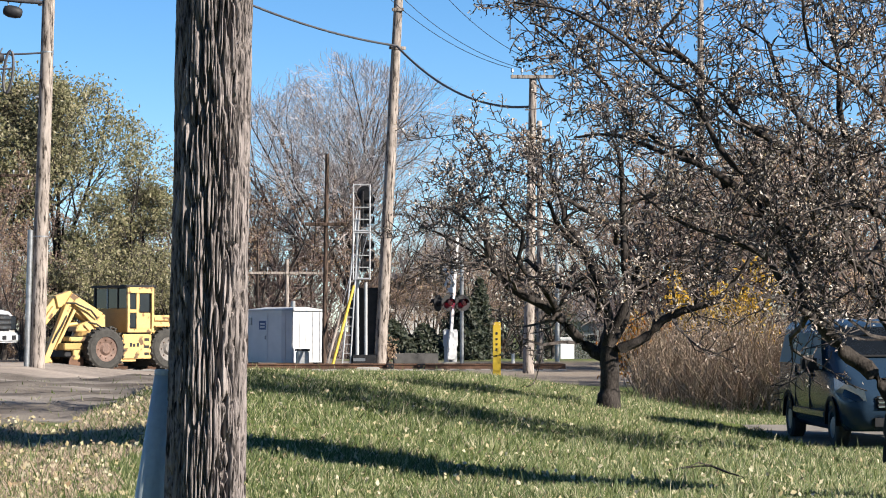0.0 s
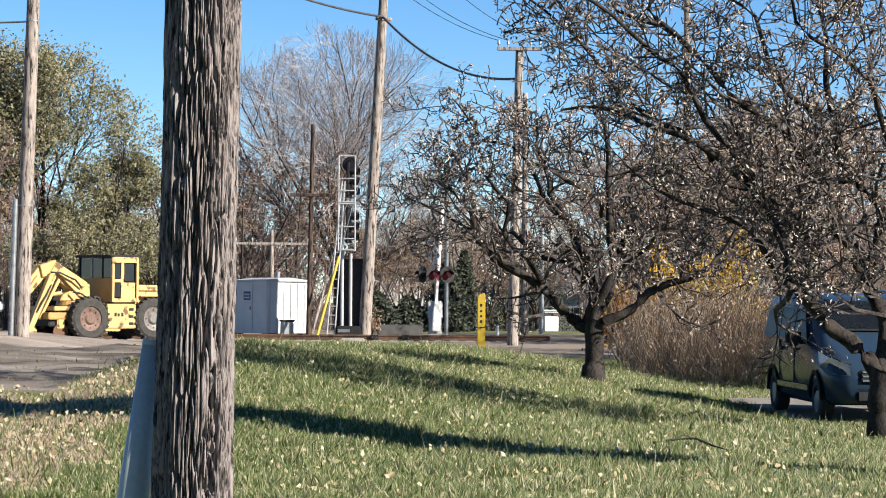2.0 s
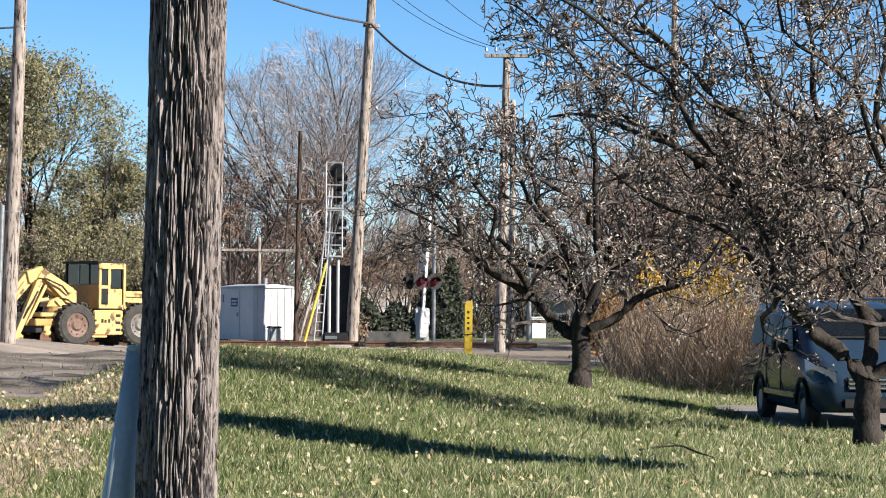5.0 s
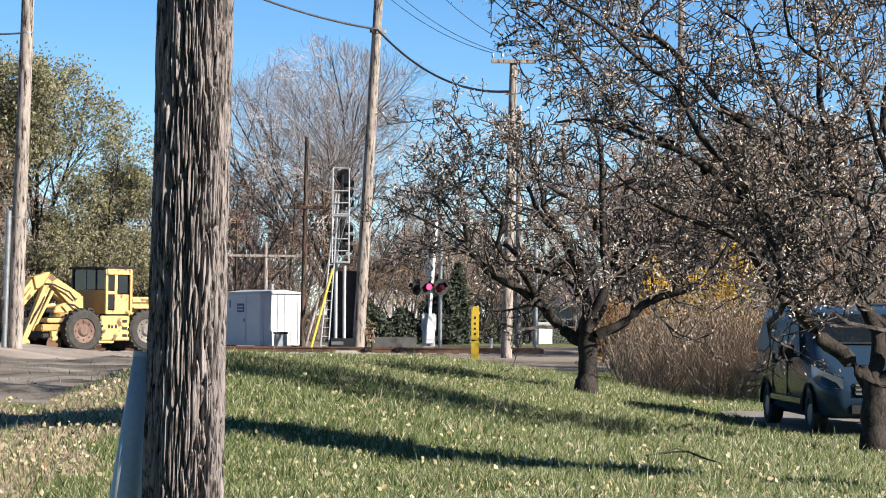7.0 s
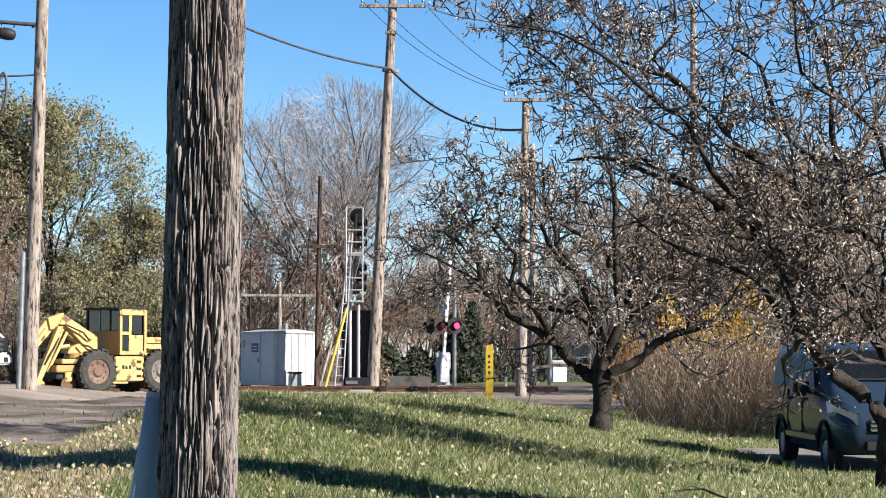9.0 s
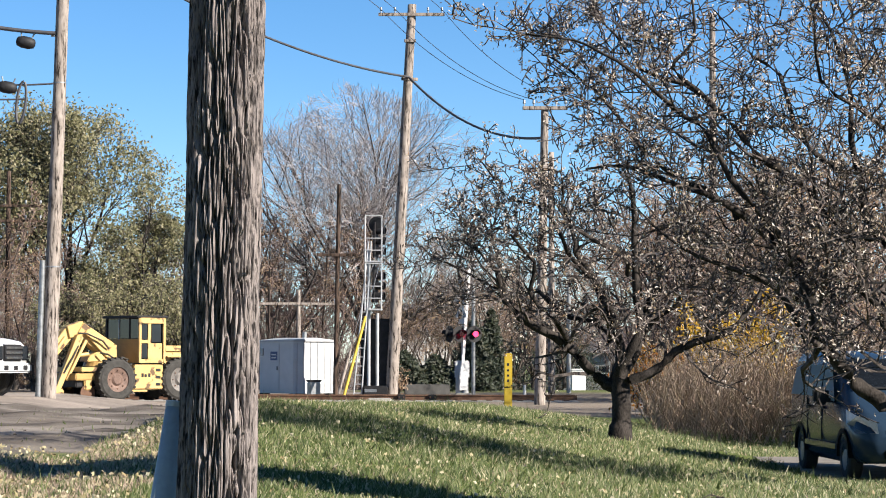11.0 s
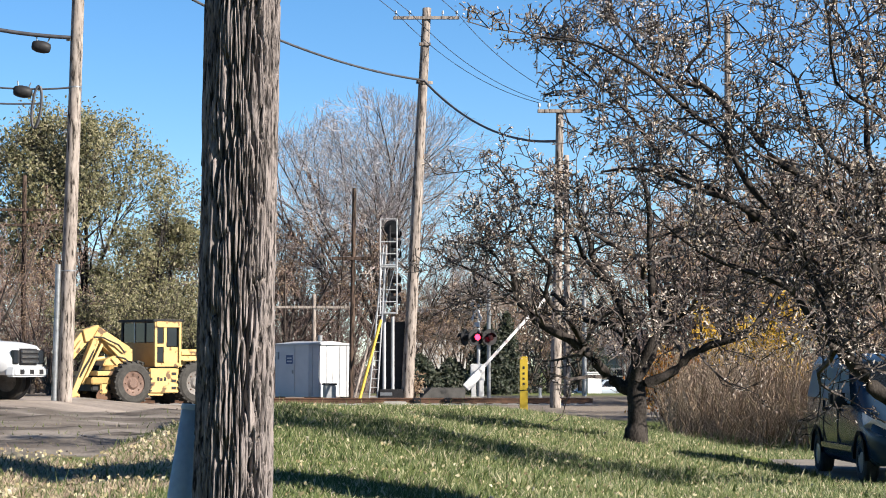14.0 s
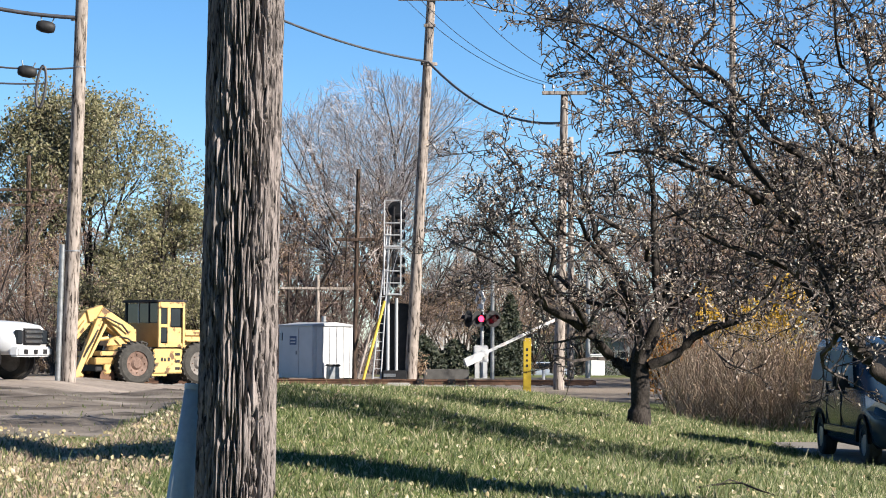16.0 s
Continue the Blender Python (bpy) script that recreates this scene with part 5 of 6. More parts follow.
def van():
    t = thing("delivery_van", pose(6.3, 33.4, height(6.2, 33.4) + 0.005, 0, 0, -87.4), "dark blue-grey compact van parked on the drive", "van")
    body = shell("body", t, [
        (-2.4, 0.78, 0.84, 0.7, 0.32, 1.1, 1.72), (-2.3, 0.86, 0.9, 0.76, 0.26, 1.12, 1.8), (-1.0, 0.88, 0.92, 0.79, 0.24, 1.1, 1.83), (0.3, 0.88, 0.92, 0.78, 0.24, 1.08, 1.8),
        (0.75, 0.88, 0.92, 0.76, 0.24, 1.06, 1.7), (1.3, 0.88, 0.91, 0.78, 0.24, 1.03, 1.32), (1.65, 0.87, 0.9, 0.76, 0.25, 0.98, 1.12),
        (2.1, 0.84, 0.87, 0.7, 0.26, 0.86, 0.98), (2.33, 0.74, 0.76, 0.6, 0.3, 0.74, 0.84), (2.42, 0.6, 0.62, 0.5, 0.34, 0.62, 0.7)], VAN_PAINT)
    for x in (1.5, -1.52):
        for s in (-1, 1):
            wheel(t, x, s * 0.79, 0.325, 0.21, GREY_METAL)
            bm = bmesh.new()
            prev = None
            for i in range(13):
                a = math.pi * i / 12
                ring = [bm.verts.new((x + r * math.cos(a), s * y, 0.325 + r * math.sin(a))) for r, y in ((0.35, 0.7), (0.35, 0.925), (0.41, 0.925))]
                if prev:
                    bm.faces.new((prev[0], prev[1], ring[1], ring[0]))
                    bm.faces.new((prev[1], prev[2], ring[2], ring[1]))
                prev = ring
            bmesh.ops.solidify(bm, geom=bm.faces[:], thickness=0.012)
            part("wheel_arch", bm, BLACK_PAINT, t)
    for s in (-1, 1):
        for n, pts in (("rear_side_window", ((-2.1, 1.16), (-0.98, 1.16), (-0.98, 1.62), (-2.0, 1.62))), ("sliding_door_window", ((-0.9, 1.16), (0.06, 1.14), (0.06, 1.62), (-0.9, 1.62))), ("front_window", ((0.14, 1.13), (1.1, 1.1), (0.62, 1.58), (0.14, 1.62)))):
            bm = bmesh.new()
            slab(bm, [(x, s * (0.947 - (z - 1.08) * 0.17), z) for x, z in pts], 0.012)
            # pale blue base colour stands in for the sky showing in the side windows
            part(n, bm, worn("side glass with painted sky", (0.24, 0.38, 0.46), (0.30, 0.43, 0.51), 1, 0.3, 0.0, 0, spec=0.15), t)
        bm = bmesh.new()
        box(bm, (0.72, s * 1.08 - 0.11, 1.05), (0.9, s * 1.08 + 0.11, 1.3), 0.045)
        mirror = part("mirror", bm, BLACK_PAINT, t, "black door mirror")
        bm = bmesh.new()
        box(bm, (0.76, min(s * 0.9, s * 1.0), 1.08), (0.84, max(s * 0.9, s * 1.0), 1.14), 0.01)
        part("mirror_arm", bm, BLACK_PAINT, mirror)
        bm = bmesh.new()
        slab(bm, [(1.78, s * 0.93, 1.0), (2.16, s * 0.86, 0.92), (2.4, s * 0.64, 0.84), (2.43, s * 0.62, 0.68), (2.22, s * 0.9, 0.68), (1.9, s * 0.945, 0.8)], 0.03)
        part("headlight", bm, CLEAR_LAMP, t, "clear swept headlight")
        bm = bmesh.new()
        box(bm, (2.28, s * 0.62 - 0.1, 0.42), (2.36, s * 0.62 + 0.1, 0.54), 0.02)
        part("fog_lamp", bm, CLEAR_LAMP, t)
        bm = bmesh.new()
        box(bm, (-1.1, s * 0.915 - 0.012, 0.42), (1.05, s * 0.915 + 0.012, 0.5), 0.008)
        part("door_moulding", bm, VAN_PAINT, t)
        for x in (-0.94, 0.1):
            bm = bmesh.new()
            box(bm, (x - 0.008, s * 0.917 - 0.01, 0.5), (x + 0.008, s * 0.917 + 0.01, 1.12))
            part("door_gap", bm, BLACK_PAINT, t)
        for x in (-0.78, 0.24):
            bm = bmesh.new()
            box(bm, (x - 0.1, s * 0.935 - 0.02, 0.98), (x + 0.1, s * 0.935 + 0.02, 1.02), 0.008)
            part("door_handle", bm, BLACK_PAINT, t)
        bm = bmesh.new()
        rod(bm, (-2.0, s * 0.68, 1.86), (0.2, s * 0.67, 1.85), 0.02, 0.02, 8)
        part("roof_rail", bm, GREY_METAL, t)
    bm = bmesh.new()
    slab(bm, [(0.76, -0.68, 1.705), (0.76, 0.68, 1.705), (1.36, 0.76, 1.31), (1.36, -0.76, 1.31)], -0.025)
    part("windscreen", bm, GLASS, t)
    bm = bmesh.new()
    box(bm, (1.37, -0.7, 1.28), (1.42, 0.7, 1.31), 0.006)
    part("wiper", bm, BLACK_PAINT, t)
    bm = bmesh.new()
    box(bm, (2.36, -0.5, 0.56), (2.45, 0.5, 0.76), 0.03)
    grille = part("grille", bm, BLACK_PAINT, t)
    for z in (0.61, 0.67, 0.73):
        bm = bmesh.new()
        box(bm, (2.44, -0.46, z - 0.012), (2.465, 0.46, z + 0.012), 0.005)
        part("grille_bar", bm, CHROME, grille)
    bm = bmesh.new()
    box(bm, (2.34, -0.55, 0.3), (2.46, 0.55, 0.5), 0.04)
    part("lower_bumper", bm, BLACK_PAINT, t)


van()


def pickup():
    z = height(-14.5, 66) + 0.01
    t = thing("pickup_truck", pose(-16.18, 65.8, z + 0.03, 0, 0, -13), "white heavy pickup truck waiting on the road", "pickup truck")
    shell("hood", t, [(0.9, 0.94, 0.98, 0.88, 0.6, 1.2, 1.48), (1.6, 0.95, 0.99, 0.86, 0.6, 1.15, 1.46), (2.5, 0.95, 0.98, 0.82, 0.6, 1.1, 1.4), (2.85, 0.92, 0.95, 0.78, 0.62, 1.05, 1.33), (2.95, 0.86, 0.9, 0.74, 0.7, 1.0, 1.22)], CAR_WHITE)
    shell("cab", t, [(-1.6, 0.94, 0.98, 0.76, 0.55, 1.3, 1.95), (-1.3, 0.96, 1.0, 0.8, 0.5, 1.3, 2.02), (0.1, 0.96, 1.0, 0.8, 0.5, 1.3, 2.02), (0.35, 0.96, 1.0, 0.8, 0.5, 1.3, 1.95), (1.0, 0.96, 1.0, 0.86, 0.5, 1.25, 1.46)], CAR_WHITE)
    bm = bmesh.new()
    box(bm, (-3.2, -1.0, 0.7), (-1.62, 1.0, 1.4), 0.05)
    part("bed", bm, CAR_WHITE, t)
    for x in (2.05, -2.3):
        for s in (-1, 1):
            wheel(t, x, s * 0.9, 0.45, 0.28)
            bm = bmesh.new()
            spin(bm, [(-0.03, 0.44), (-0.03, 0.56), (0.03, 0.55), (0.03, 0.44)], pose(x, s * 0.97, 0.5, 0, 0, 90), 28, True)
            part("wheel_arch", bm, BLACK_PAINT, t)
    bm = bmesh.new()
    slab(bm, [(0.42, -0.76, 1.93), (0.42, 0.76, 1.93), (0.98, 0.84, 1.5), (0.98, -0.84, 1.5)], -0.03)
    part("windscreen", bm, GLASS, t)
    for s in (-1, 1):
        bm = bmesh.new()
        slab(bm, [(-1.2, s * 1.0, 1.36), (0.55, s * 1.0, 1.36), (0.25, s * 0.87, 1.85), (-1.2, s * 0.87, 1.85)], 0.02)
        part("side_window", bm, GLASS, t)
        bm = bmesh.new()
        box(bm, (2.9, s * 0.72 - 0.17, 0.86), (2.985, s * 0.72 + 0.17, 1.2), 0.02)
        part("headlight", bm, GLASS, t)
        bm = bmesh.new()
        box(bm, (0.75, s * 1.22 - 0.14, 1.3), (0.9, s * 1.22 + 0.14, 1.65), 0.03)
        part("mirror", bm, BLACK_PAINT, t)
    bm = bmesh.new()
    box(bm, (2.9, -0.52, 0.84), (3.0, 0.52, 1.24), 0.03)
    grille = part("grille", bm, BLACK_PAINT, t)
    for z in (0.92, 1.04, 1.16):
        bm = bmesh.new()
        box(bm, (2.99, -0.48, z - 0.03), (3.03, 0.48, z + 0.03), 0.008)
        part("grille_bar", bm, CHROME, grille)
    bm = bmesh.new()
    box(bm, (2.8, -0.98, 0.56), (3.06, 0.98, 0.8), 0.05)
    bumper = part("bumper", bm, CAR_WHITE, t)
    for s in (-0.55, 0.0, 0.55):
        bm = bmesh.new()
        box(bm, (3.04, s - 0.12, 0.62), (3.07, s + 0.12, 0.74), 0.01)
        part("bumper_slot", bm, BLACK_PAINT, bumper)

    t.scale = (1.2, 1.2, 1.2)


pickup()


def far_car():
    t = thing("silver_car", pose(16, 172, -1.2), "pale silver car driving along the far road", "car")
    shell("body", t, [(-2.2, 0.7, 0.78, 0.6, 0.35, 0.75, 0.95), (-1.7, 0.84, 0.88, 0.6, 0.25, 0.85, 1.2), (-1.1, 0.86, 0.9, 0.62, 0.22, 0.88, 1.43), (0.1, 0.86, 0.9, 0.62, 0.22, 0.88, 1.45), (0.9, 0.86, 0.9, 0.7, 0.22, 0.85, 1.0), (1.9, 0.82, 0.86, 0.66, 0.25, 0.72, 0.82), (2.25, 0.68, 0.72, 0.5, 0.32, 0.58, 0.64)], CAR_SILVER)
    for x in (1.35, -1.35):
        for s in (-1, 1):
            wheel(t, x, s * 0.8, 0.31, 0.2)
    for s in (-1, 1):
        bm = bmesh.new()
        slab(bm, [(-1.5, s * 0.895, 0.92), (0.65, s * 0.895, 0.92), (0.05, s * 0.7, 1.36), (-1.1, s * 0.7, 1.36)], 0.02)
        part("side_window", bm, GLASS, t)
        bm = bmesh.new()
        box(bm, (2.0, s * 0.6 - 0.14, 0.58), (2.2, s * 0.6 + 0.14, 0.7), 0.02)
        part("headlight", bm, CLEAR_LAMP, t)
    bm = bmesh.new()
    slab(bm, [(0.18, -0.6, 1.43), (0.18, 0.6, 1.43), (0.88, 0.7, 1.02), (0.88, -0.7, 1.02)], -0.03)
    part("windscreen", bm, GLASS, t)
    return t


car = far_car()


# ---- houses and odd things beyond the track ----
SIDING = worn("grey-white siding", (0.193, 0.193, 0.193), (0.28, 0.28, 0.275), 1, 0.7, 0, 0.05)
SHINGLE = worn("grey roof shingle", (0.062, 0.062, 0.068), (0.121, 0.121, 0.126), 2, 0.9, 0, 0.2)


def house(m, w, d, h, ridge, label):
    t = thing("house", m, label, "house")
    bm = bmesh.new()
    box(bm, (-w / 2, -d / 2, -0.5), (w / 2, d / 2, h))
    part("wall", bm, SIDING, t)
    bm = bmesh.new()
    e = 0.35
    vs = [bm.verts.new(p) for p in ((-w / 2 - e, -d / 2 - e, h - 0.1), (w / 2 + e, -d / 2 - e, h - 0.1), (w / 2 + e, 0, ridge), (-w / 2 - e, 0, ridge), (-w / 2 - e, d / 2 + e, h - 0.1), (w / 2 + e, d / 2 + e, h - 0.1))]
    bm.faces.new((vs[0], vs[1], vs[2], vs[3]))
    bm.faces.new((vs[3], vs[2], vs[5], vs[4]))
    bmesh.ops.solidify(bm, geom=bm.faces[:], thickness=0.15)
    part("roof", bm, SHINGLE, t)
    n = max(2, int(w / 2.4))
    for floor in range(2 if h > 4 else 1):
        for i in range(n):
            x = -w / 2 + w * (i + 0.5) / n
            bm = bmesh.new()
            box(bm, (x - 0.5, -d / 2 - 0.04, 1.0 + floor * 2.6), (x + 0.5, -d / 2 + 0.02, 2.2 + floor * 2.6))
            win = part("window", bm, WHITE_METAL, t)
            for s in (0.0, 0.62):
                bm = bmesh.new()
                box(bm, (x - 0.42, -d / 2 - 0.05, 1.06 + s + floor * 2.6), (x + 0.42, -d / 2 - 0.043, 1.58 + s + floor * 2.6))
                part("pane", bm, GLASS, win)
    return t


house(pose(-2.9, 146, height(-2.9, 146), 0, 0, 20), 3.8, 5, 4.2, 6.0, "white two-storey house with a grey roof behind trees")
house(pose(11.0, 192, height(11, 192), 0, 0, -18), 7.5, 6, 3.4, 5.6, "pale house with a grey roof behind the woods")


def boxy(name, label, category, m, size, mat, lid=None):
    t = thing(name, m, label, category)
    bm = bmesh.new()
    box(bm, (-size[0] / 2, -size[1] / 2, -0.05), (size[0] / 2, size[1] / 2, size[2]), 0.03)
    part("body", bm, mat, t)
    if lid:
        bm = bmesh.new()
        box(bm, (-size[0] / 2 - 0.03, -size[1] / 2 - 0.03, size[2]), (size[0] / 2 + 0.03, size[1] / 2 + 0.03, size[2] + 0.08), 0.02)
        part("lid", bm, lid, t)
    return t


boxy("utility_cabinet", "small grey steel cabinet beside the signal shed", "cabinet", pose(-5.25, 84.5, 0.1, 0, 0, 20), (0.42, 0.4, 0.62), GREY_METAL, BLACK_PAINT)
boxy("concrete_barrier", "low dark weathered barrier beyond the track", "barrier", pose(-1.15, 95, 0.1, 0, 0, 2), (1.9, 0.5, 0.42), worn("dark stained concrete", (0.035, 0.034, 0.033), (0.08, 0.078, 0.075), 3, 0.9))
boxy("utility_cabinet", "white roadside utility cabinet", "cabinet", pose(6.3, 116, height(6.3, 116), 0, 0, 10), (0.75, 0.6, 1.0), WHITE_METAL, WHITE_METAL)
t = thing("bollard", pose(2.85, 92, 0.08), "short white post beside the crossing", "bollard")
bm = bmesh.new()
rod(bm, (0, 0, -0.05), (0, 0, 0.5), 0.07, 0.06, 12)
part("post", bm, WHITE_METAL, t)
t = thing("steel_pole", pose(0.8, 96, 0.08), "slim pale steel pole beside the crossing gate", "pole")
bm = bmesh.new()
rod(bm, (0, 0, -0.1), (0, 0, 4.7), 0.09, 0.08, 14)
part("shaft", bm, GREY_METAL, t)
small_leafy(pose(-2.3, 90, 0.08), 1.1, 6, RUST_LEAF, "small rust-brown shrub at the foot of the pole", 420)

# drive under the van
bm = bmesh.new()
box(bm, (5.2, 31.8, -0.25), (10.0, 39.0, -0.07), 0.01)
box(bm, (4.3, 37.0, -0.25), (5.2, 39.0, -0.068), 0.01)
DRIVE = worn("stained concrete", (0.079, 0.069, 0.058), (0.181, 0.163, 0.139), 2.2, 0.9, 0, 0.2)
tagged(part("driveway", bm, DRIVE), "pale concrete drive beside the grass", "driveway", kind="structure")


# ---- road on the near side of the track ----
def road():
    xs = [-60 + i * 1.5 for i in range(38)]
    ys = [56 + i * 1.0 for i in range(21)]
    vs, fs = [], []
    for y in ys:
        for x in xs:
            e = x + 1.2 * noise.noise(Vector((0, y * 0.4, 2)))
            edge = y == ys[0] or y == ys[-1] or x == xs[-1]
            vs.append((e, y, height(e, y) + (-0.06 if edge else 0.03)))
    n = len(xs)
    for j in range(len(ys) - 1):
        for i in range(n - 1):
            fs.append((j * n + i, j * n + i + 1, (j + 1) * n + i + 1, (j + 1) * n + i))
    me = bpy.data.meshes.new("road")
    me.from_pydata(vs, [], fs)
    for p in me.polygons:
        p.use_smooth = True
    tagged(link_mesh("road", me, ASPHALT), "worn pale asphalt road leading to the crossing", "road", kind="structure")


road()

# ---- a tall slim tree beyond the view, whose shade lies across the mound ----
def columnar_tree(m, tall, half):
    rng = random.Random(6)
    top = thing("shade_tree", m, "tall slim columnar tree on the lawn", "tree")
    wood, leaves = Soup(), Soup()
    wood.tube([Vector((0, 0, -0.4)), Vector((0, 0, 1.5)), Vector((0.04, 0, tall * 0.5)), Vector((0, 0, tall))], [0.2, 0.15, 0.1, 0.02], 9)
    for _ in range(70):
        z, a = rng.uniform(2.4, tall - 1), rng.random() * 6.28
        d = Vector((math.cos(a), math.sin(a), 0)) * half * 0.8
        wood.tube([Vector((0, 0, z)), d * 0.6 + Vector((0, 0, z + 0.4)), d + Vector((0, 0, z + 1.0))], [0.04, 0.025, 0.01], 4)
    for _ in range(6500):
        f, a = rng.random(), rng.random() * 6.28
        r = half * math.sqrt(rng.random()) * min(1, 0.35 + 5 * f) * min(1, 6 * (1 - f)) * (1 + 0.25 * math.sin(23 * f + a))
        leaves.leaf(Vector((r * math.cos(a), r * math.sin(a), 2.7 + (tall - 2.7) * f)), 0.26, rng, 0.7)
    link_mesh("trunk", wood.mesh("trunk"), BARK, top)
    link_mesh("leaves", leaves.mesh("leaves"), RUST_LEAF, top)


columnar_tree(pose(6.2, 19.5, 0), 12.5, 0.62)


# clods on the rutted dirt
def clods():
    rng = random.Random(5)
    s = Soup()
    for _ in range(170):
        x, y = rng.uniform(-12.5, -4.8), rng.uniform(29.5, 58)
        r = rng.uniform(0.008, 0.02)
        p = Vector((x, y, height(x, y) + r * 0.2))
        s.tube([p + Vector((-r * 1.6, 0, -r * 0.4)), p + Vector((-r, rng.uniform(-r, r), r * 0.3)), p + Vector((r * 0.8, rng.uniform(-r, r), r * 0.35)), p + Vector((r * 1.5, 0, -r * 0.3))], [r * 0.2, r * 0.7, r * 0.6, r * 0.15], 6)
    tagged(link_mesh("dirt_clods", s.mesh("dirt_clods"), worn("clods", (0.05, 0.04, 0.033), (0.13, 0.11, 0.09), 2, 0.95, 0, 0.2, random_tint=0.4)), "small clods of earth on rutted dirt", "dirt", kind="stuff")


clods()

# fallen branch in the grass
s = Soup()
s.tube([Vector(p) for p in ((0, 0, 0.06), (0.25, 0.0, 0.1), (0.5, -0.05, 0.12), (0.62, -0.6, 0.08), (0.8, -1.1, 0.04))], [0.014, 0.014, 0.013, 0.011, 0.006], 5)
s.tube([Vector(p) for p in ((0.5, -0.05, 0.12), (0.36, -0.15, 0.16), (0.2, -0.3, 0.1))], [0.009, 0.008, 0.004], 4)
fallen = tagged(link_mesh("fallen_branch", s.mesh("fallen_branch"), BARK), "thin dark fallen branch lying in the grass", "branch")
fallen.matrix_world = pose(2.35, 24.2, height(2.35, 24.2) - 0.03)


# ---- grass, weeds and fallen leaves ----
def lawn():
    rng = random.Random(12)
    s, dry = Soup(), Soup()
    n = 0
    while n < 190000:
        y = 17.5 + 36 * rng.random() ** 1.35
        x = rng.uniform(-0.235, 0.235) * y
        if (x > 5.2 and 31.8 < y < 39) or (x > 4.3 and 37 < y < 39):
            continue
        left = x + 1.2 * noise.noise(Vector((x * 0.3, y * 0.3, 7))) < -4.6
        if left and y > 28.0 + 1.4 * noise.noise(Vector((x * 0.5, y * 0.2, 1))):
            if rng.random() > 0.008:
                continue
        n += 1
        clump = 0.6 + 0.9 * max(0, noise.noise(Vector((x * 1.3, y * 1.3, 9))) + 0.35)
        h = rng.uniform(0.035, 0.115) * clump
        p = Vector((x, y, height(x, y) - 0.01))
        lean = (rng.gauss(0, 1) * h * 0.5, rng.gauss(0, 1) * h * 0.5)
        w = rng.uniform(0.005, 0.012)
        if rng.random() < (0.72 if x < -3.2 + 0.8 * noise.noise(Vector((x, y * 0.6, 4))) and y < 31 else 0.06):
            dry.blade(p, h * 0.8, lean, w)
        else:
            s.blade(p, h, lean, w)
        if rng.random() < 0.006:
            s.blade(p, h * 2.2, lean, w)
    tagged(link_mesh("grass", s.mesh("grass"), BLADE), "green lawn grass with uneven tufts", "grass", kind="stuff")
    tagged(link_mesh("dry_grass", dry.mesh("dry_grass"), BRUSH), "dry straw-coloured grass in the lawn", "grass", kind="stuff")


def litter():
    rng = random.Random(8)
    s = Soup()
    n = 0
    while n < 4600:
        y = 18 + 32 * rng.random() ** 1.3
        x = rng.uniform(-0.23, 0.23) * y
        if (x > 5.2 and 31.8 < y < 39) or (x > 4.3 and 37 < y < 39):
            continue
        if (x > -3.2 and rng.random() < 0.72) or (x < -4.5 and y > 29):
            continue
        n += 1
        s.leaf(Vector((x, y, height(x, y) + rng.uniform(0.01, 0.06))), rng.uniform(0.03, 0.075), rng, 0.8)
    tagged(link_mesh("leaf_litter", s.mesh("leaf_litter"), FALLEN), "pale fallen leaves scattered over the grass", "leaf litter", kind="stuff")


lawn()
litter()


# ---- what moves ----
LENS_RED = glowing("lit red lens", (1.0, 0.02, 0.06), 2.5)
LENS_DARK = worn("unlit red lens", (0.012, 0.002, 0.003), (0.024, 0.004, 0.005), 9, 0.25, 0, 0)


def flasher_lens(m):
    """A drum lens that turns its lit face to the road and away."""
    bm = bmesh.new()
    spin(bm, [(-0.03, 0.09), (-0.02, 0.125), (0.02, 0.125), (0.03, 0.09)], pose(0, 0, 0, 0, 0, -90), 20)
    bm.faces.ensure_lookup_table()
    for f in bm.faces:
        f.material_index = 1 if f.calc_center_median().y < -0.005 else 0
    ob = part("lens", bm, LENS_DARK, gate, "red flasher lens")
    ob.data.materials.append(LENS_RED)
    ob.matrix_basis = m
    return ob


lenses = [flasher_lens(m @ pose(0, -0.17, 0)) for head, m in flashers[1:]]

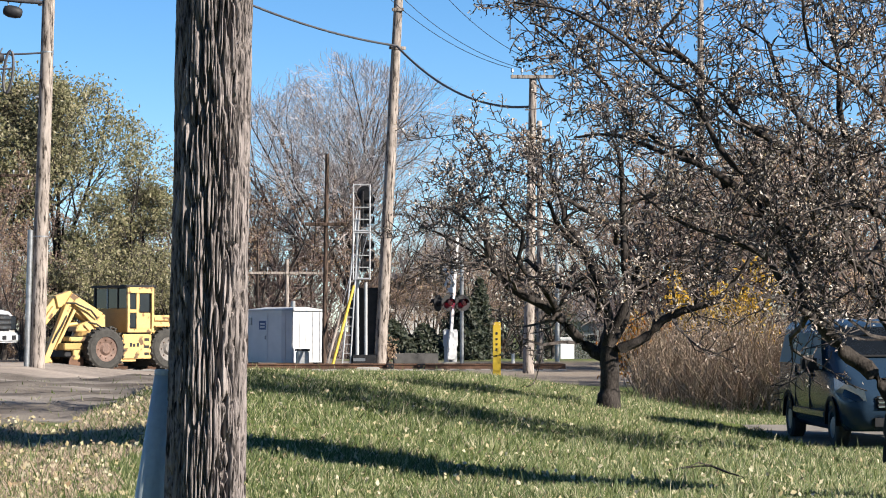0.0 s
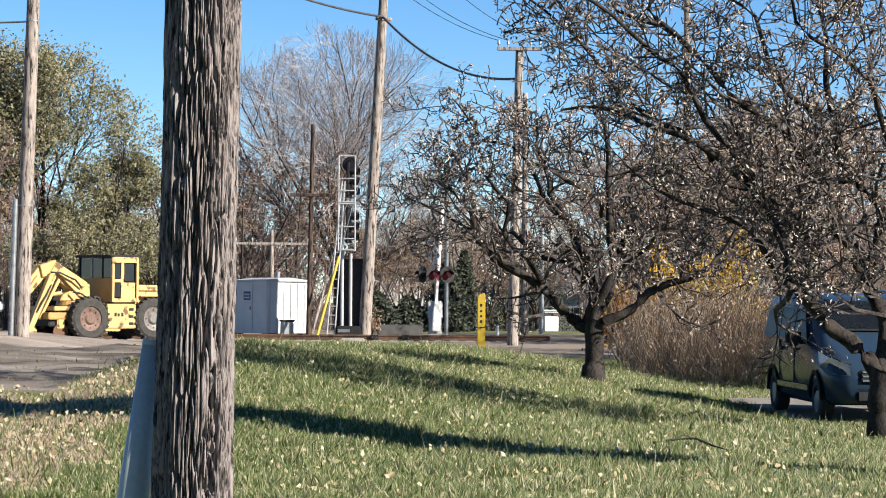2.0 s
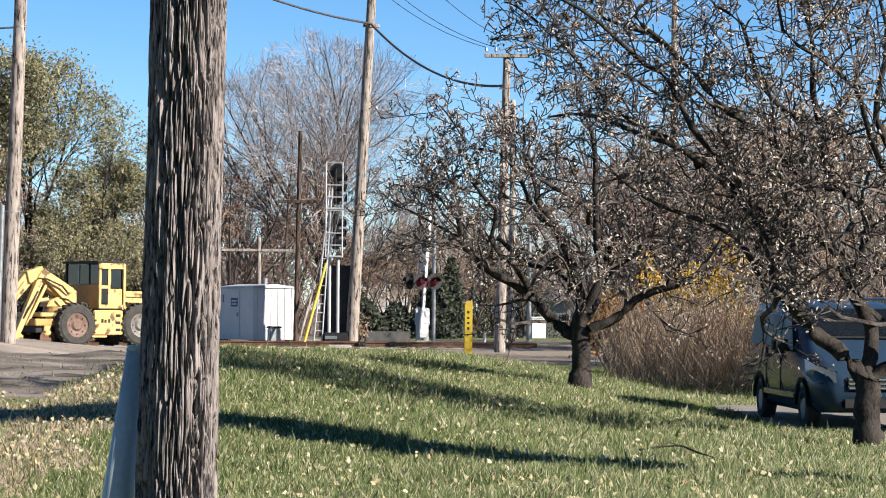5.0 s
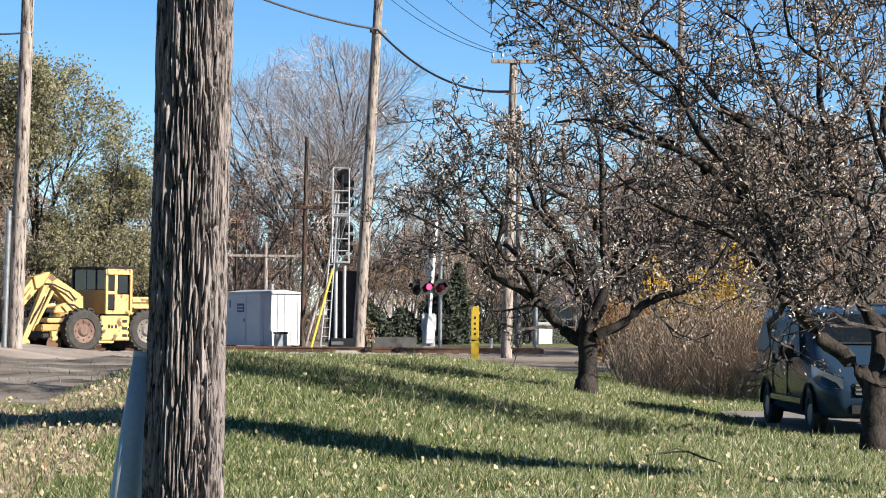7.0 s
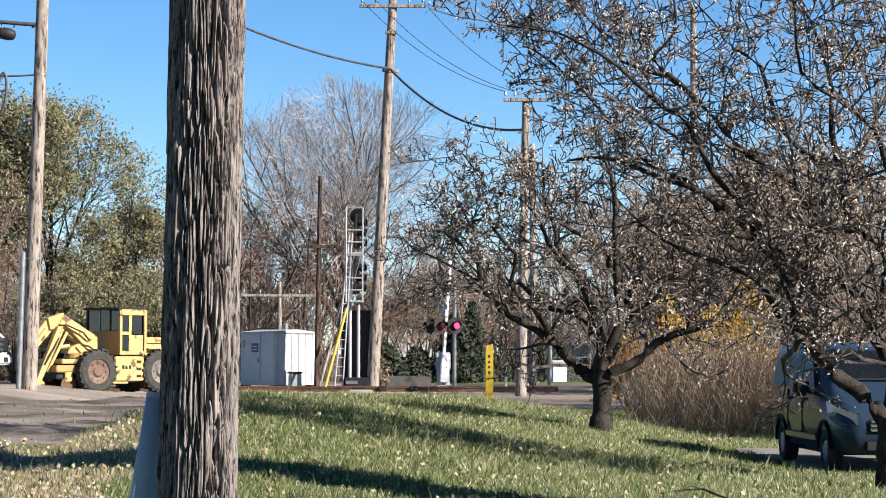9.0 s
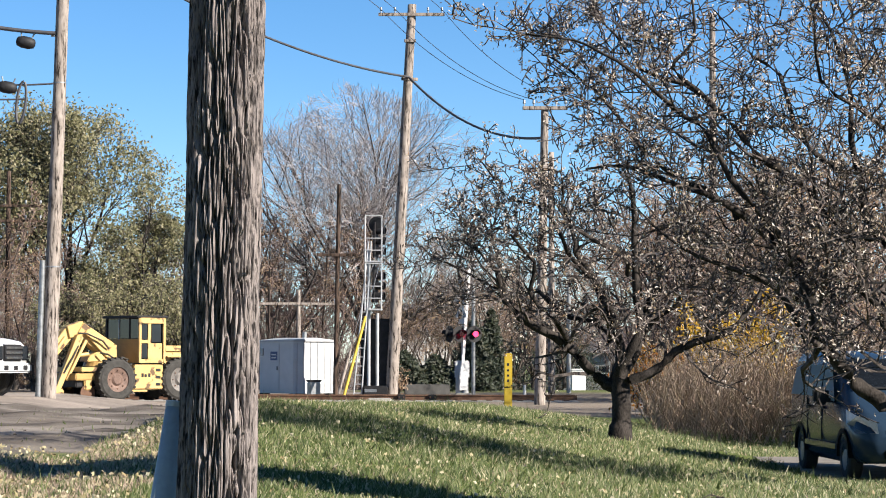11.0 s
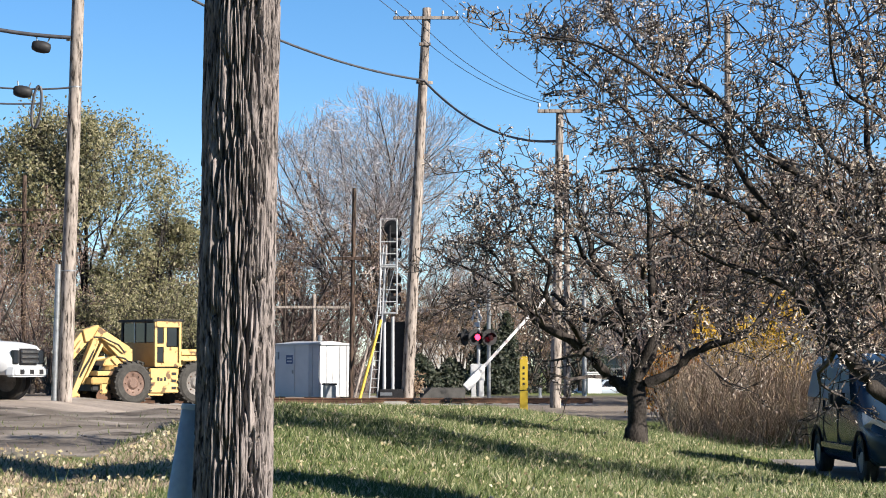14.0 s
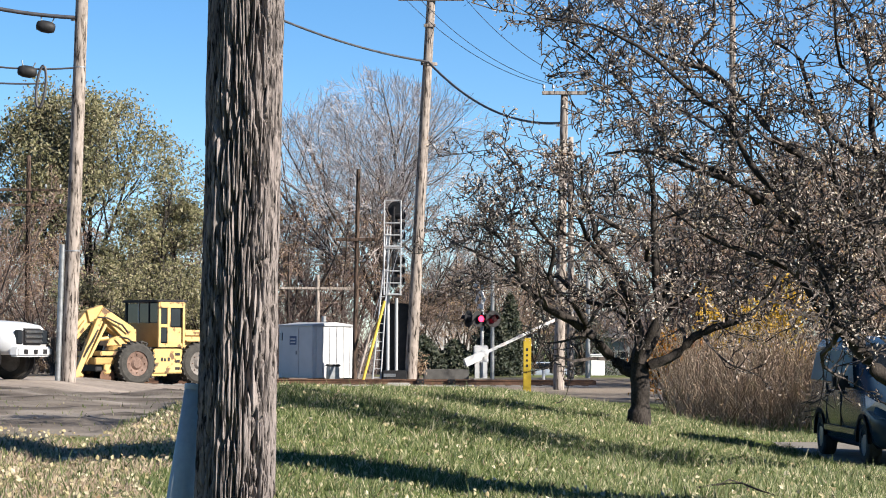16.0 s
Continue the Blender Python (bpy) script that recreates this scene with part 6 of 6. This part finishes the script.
STRIPE_RED = worn("faded red reflective stripe", (0.343, 0.312, 0.312), (0.406, 0.374, 0.374), 6, 0.5, 0, 0)
arm = new("arm")
arm.parent = gate
bm = bmesh.new()
box(bm, (0.2, -0.02, -0.06), (4.6, 0.02, 0.06), 0.01)
boom = part("boom", bm, WHITE_METAL, arm, "white gate arm")
for i in range(5):
    bm = bmesh.new()
    box(bm, (0.9 + i * 0.8, -0.025, -0.062), (1.15 + i * 0.8, 0.025, 0.062))
    part("stripe", bm, STRIPE_RED, arm)
bm = bmesh.new()
prism(bm, [(-0.2, -0.13), (0.3, -0.1), (0.3, 0.1), (-0.2, 0.13)], -0.09, 0.09, 0.02)
bmesh.ops.transform(bm, matrix=pose(0, 0, 0, 0, 0, -90), verts=bm.verts[:])
part("hub", bm, WHITE_METAL, arm)
bm = bmesh.new()
box(bm, (-0.85, -0.2, -0.17), (-0.1, -0.06, 0.17), 0.03)
part("counterweight", bm, WHITE_METAL, arm, "white counterweight plate")
bm = bmesh.new()
box(bm, (-0.34, -0.14, 0.7), (0.26, 0.3, 1.42), 0.04)
part("mechanism_case", bm, WHITE_METAL, gate, "white gate mechanism case")


def motions():
    # the gate arm comes down
    rows = []
    for t, a in ((0, 86), (11.0, 86), (11.5, 83), (12, 79), (12.5, 71), (13, 63), (13.5, 54), (14, 46), (14.5, 40), (15, 34.5), (15.5, 29.5), (16, 24)):
        rows.append((t, pose(-0.02, -0.22, 1.05, 0, 0, 20) @ pose(0, 0, 0, 0, -a)))
    walk(arm, rows)
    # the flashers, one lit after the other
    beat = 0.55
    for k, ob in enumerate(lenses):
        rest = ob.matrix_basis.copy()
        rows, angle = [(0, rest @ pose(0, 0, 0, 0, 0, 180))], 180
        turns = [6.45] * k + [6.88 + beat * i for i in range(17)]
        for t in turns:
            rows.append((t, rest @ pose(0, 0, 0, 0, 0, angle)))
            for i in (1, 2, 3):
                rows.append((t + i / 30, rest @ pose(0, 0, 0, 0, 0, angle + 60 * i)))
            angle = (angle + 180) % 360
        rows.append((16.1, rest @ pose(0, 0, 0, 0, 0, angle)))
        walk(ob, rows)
    # the car on the far road
    walk(car, [(t, pose(x, y, height(x, y) + 0.02, 0, 0, turn)) for t, x, y, turn in (
        (0, 16.5, 178, 214), (12.6, 16.5, 178, 214), (13.3, 12.6, 174.5, 214), (14.0, 10.0, 172, 212), (14.4, 9.4, 171.4, 208), (14.8, 9.0, 171, 203),
        (15.2, 8.3, 170.6, 197), (15.6, 7.0, 170.3, 191), (15.8, 5.9, 170.1, 187), (16.0, 4.8, 170, 184))])


motions()
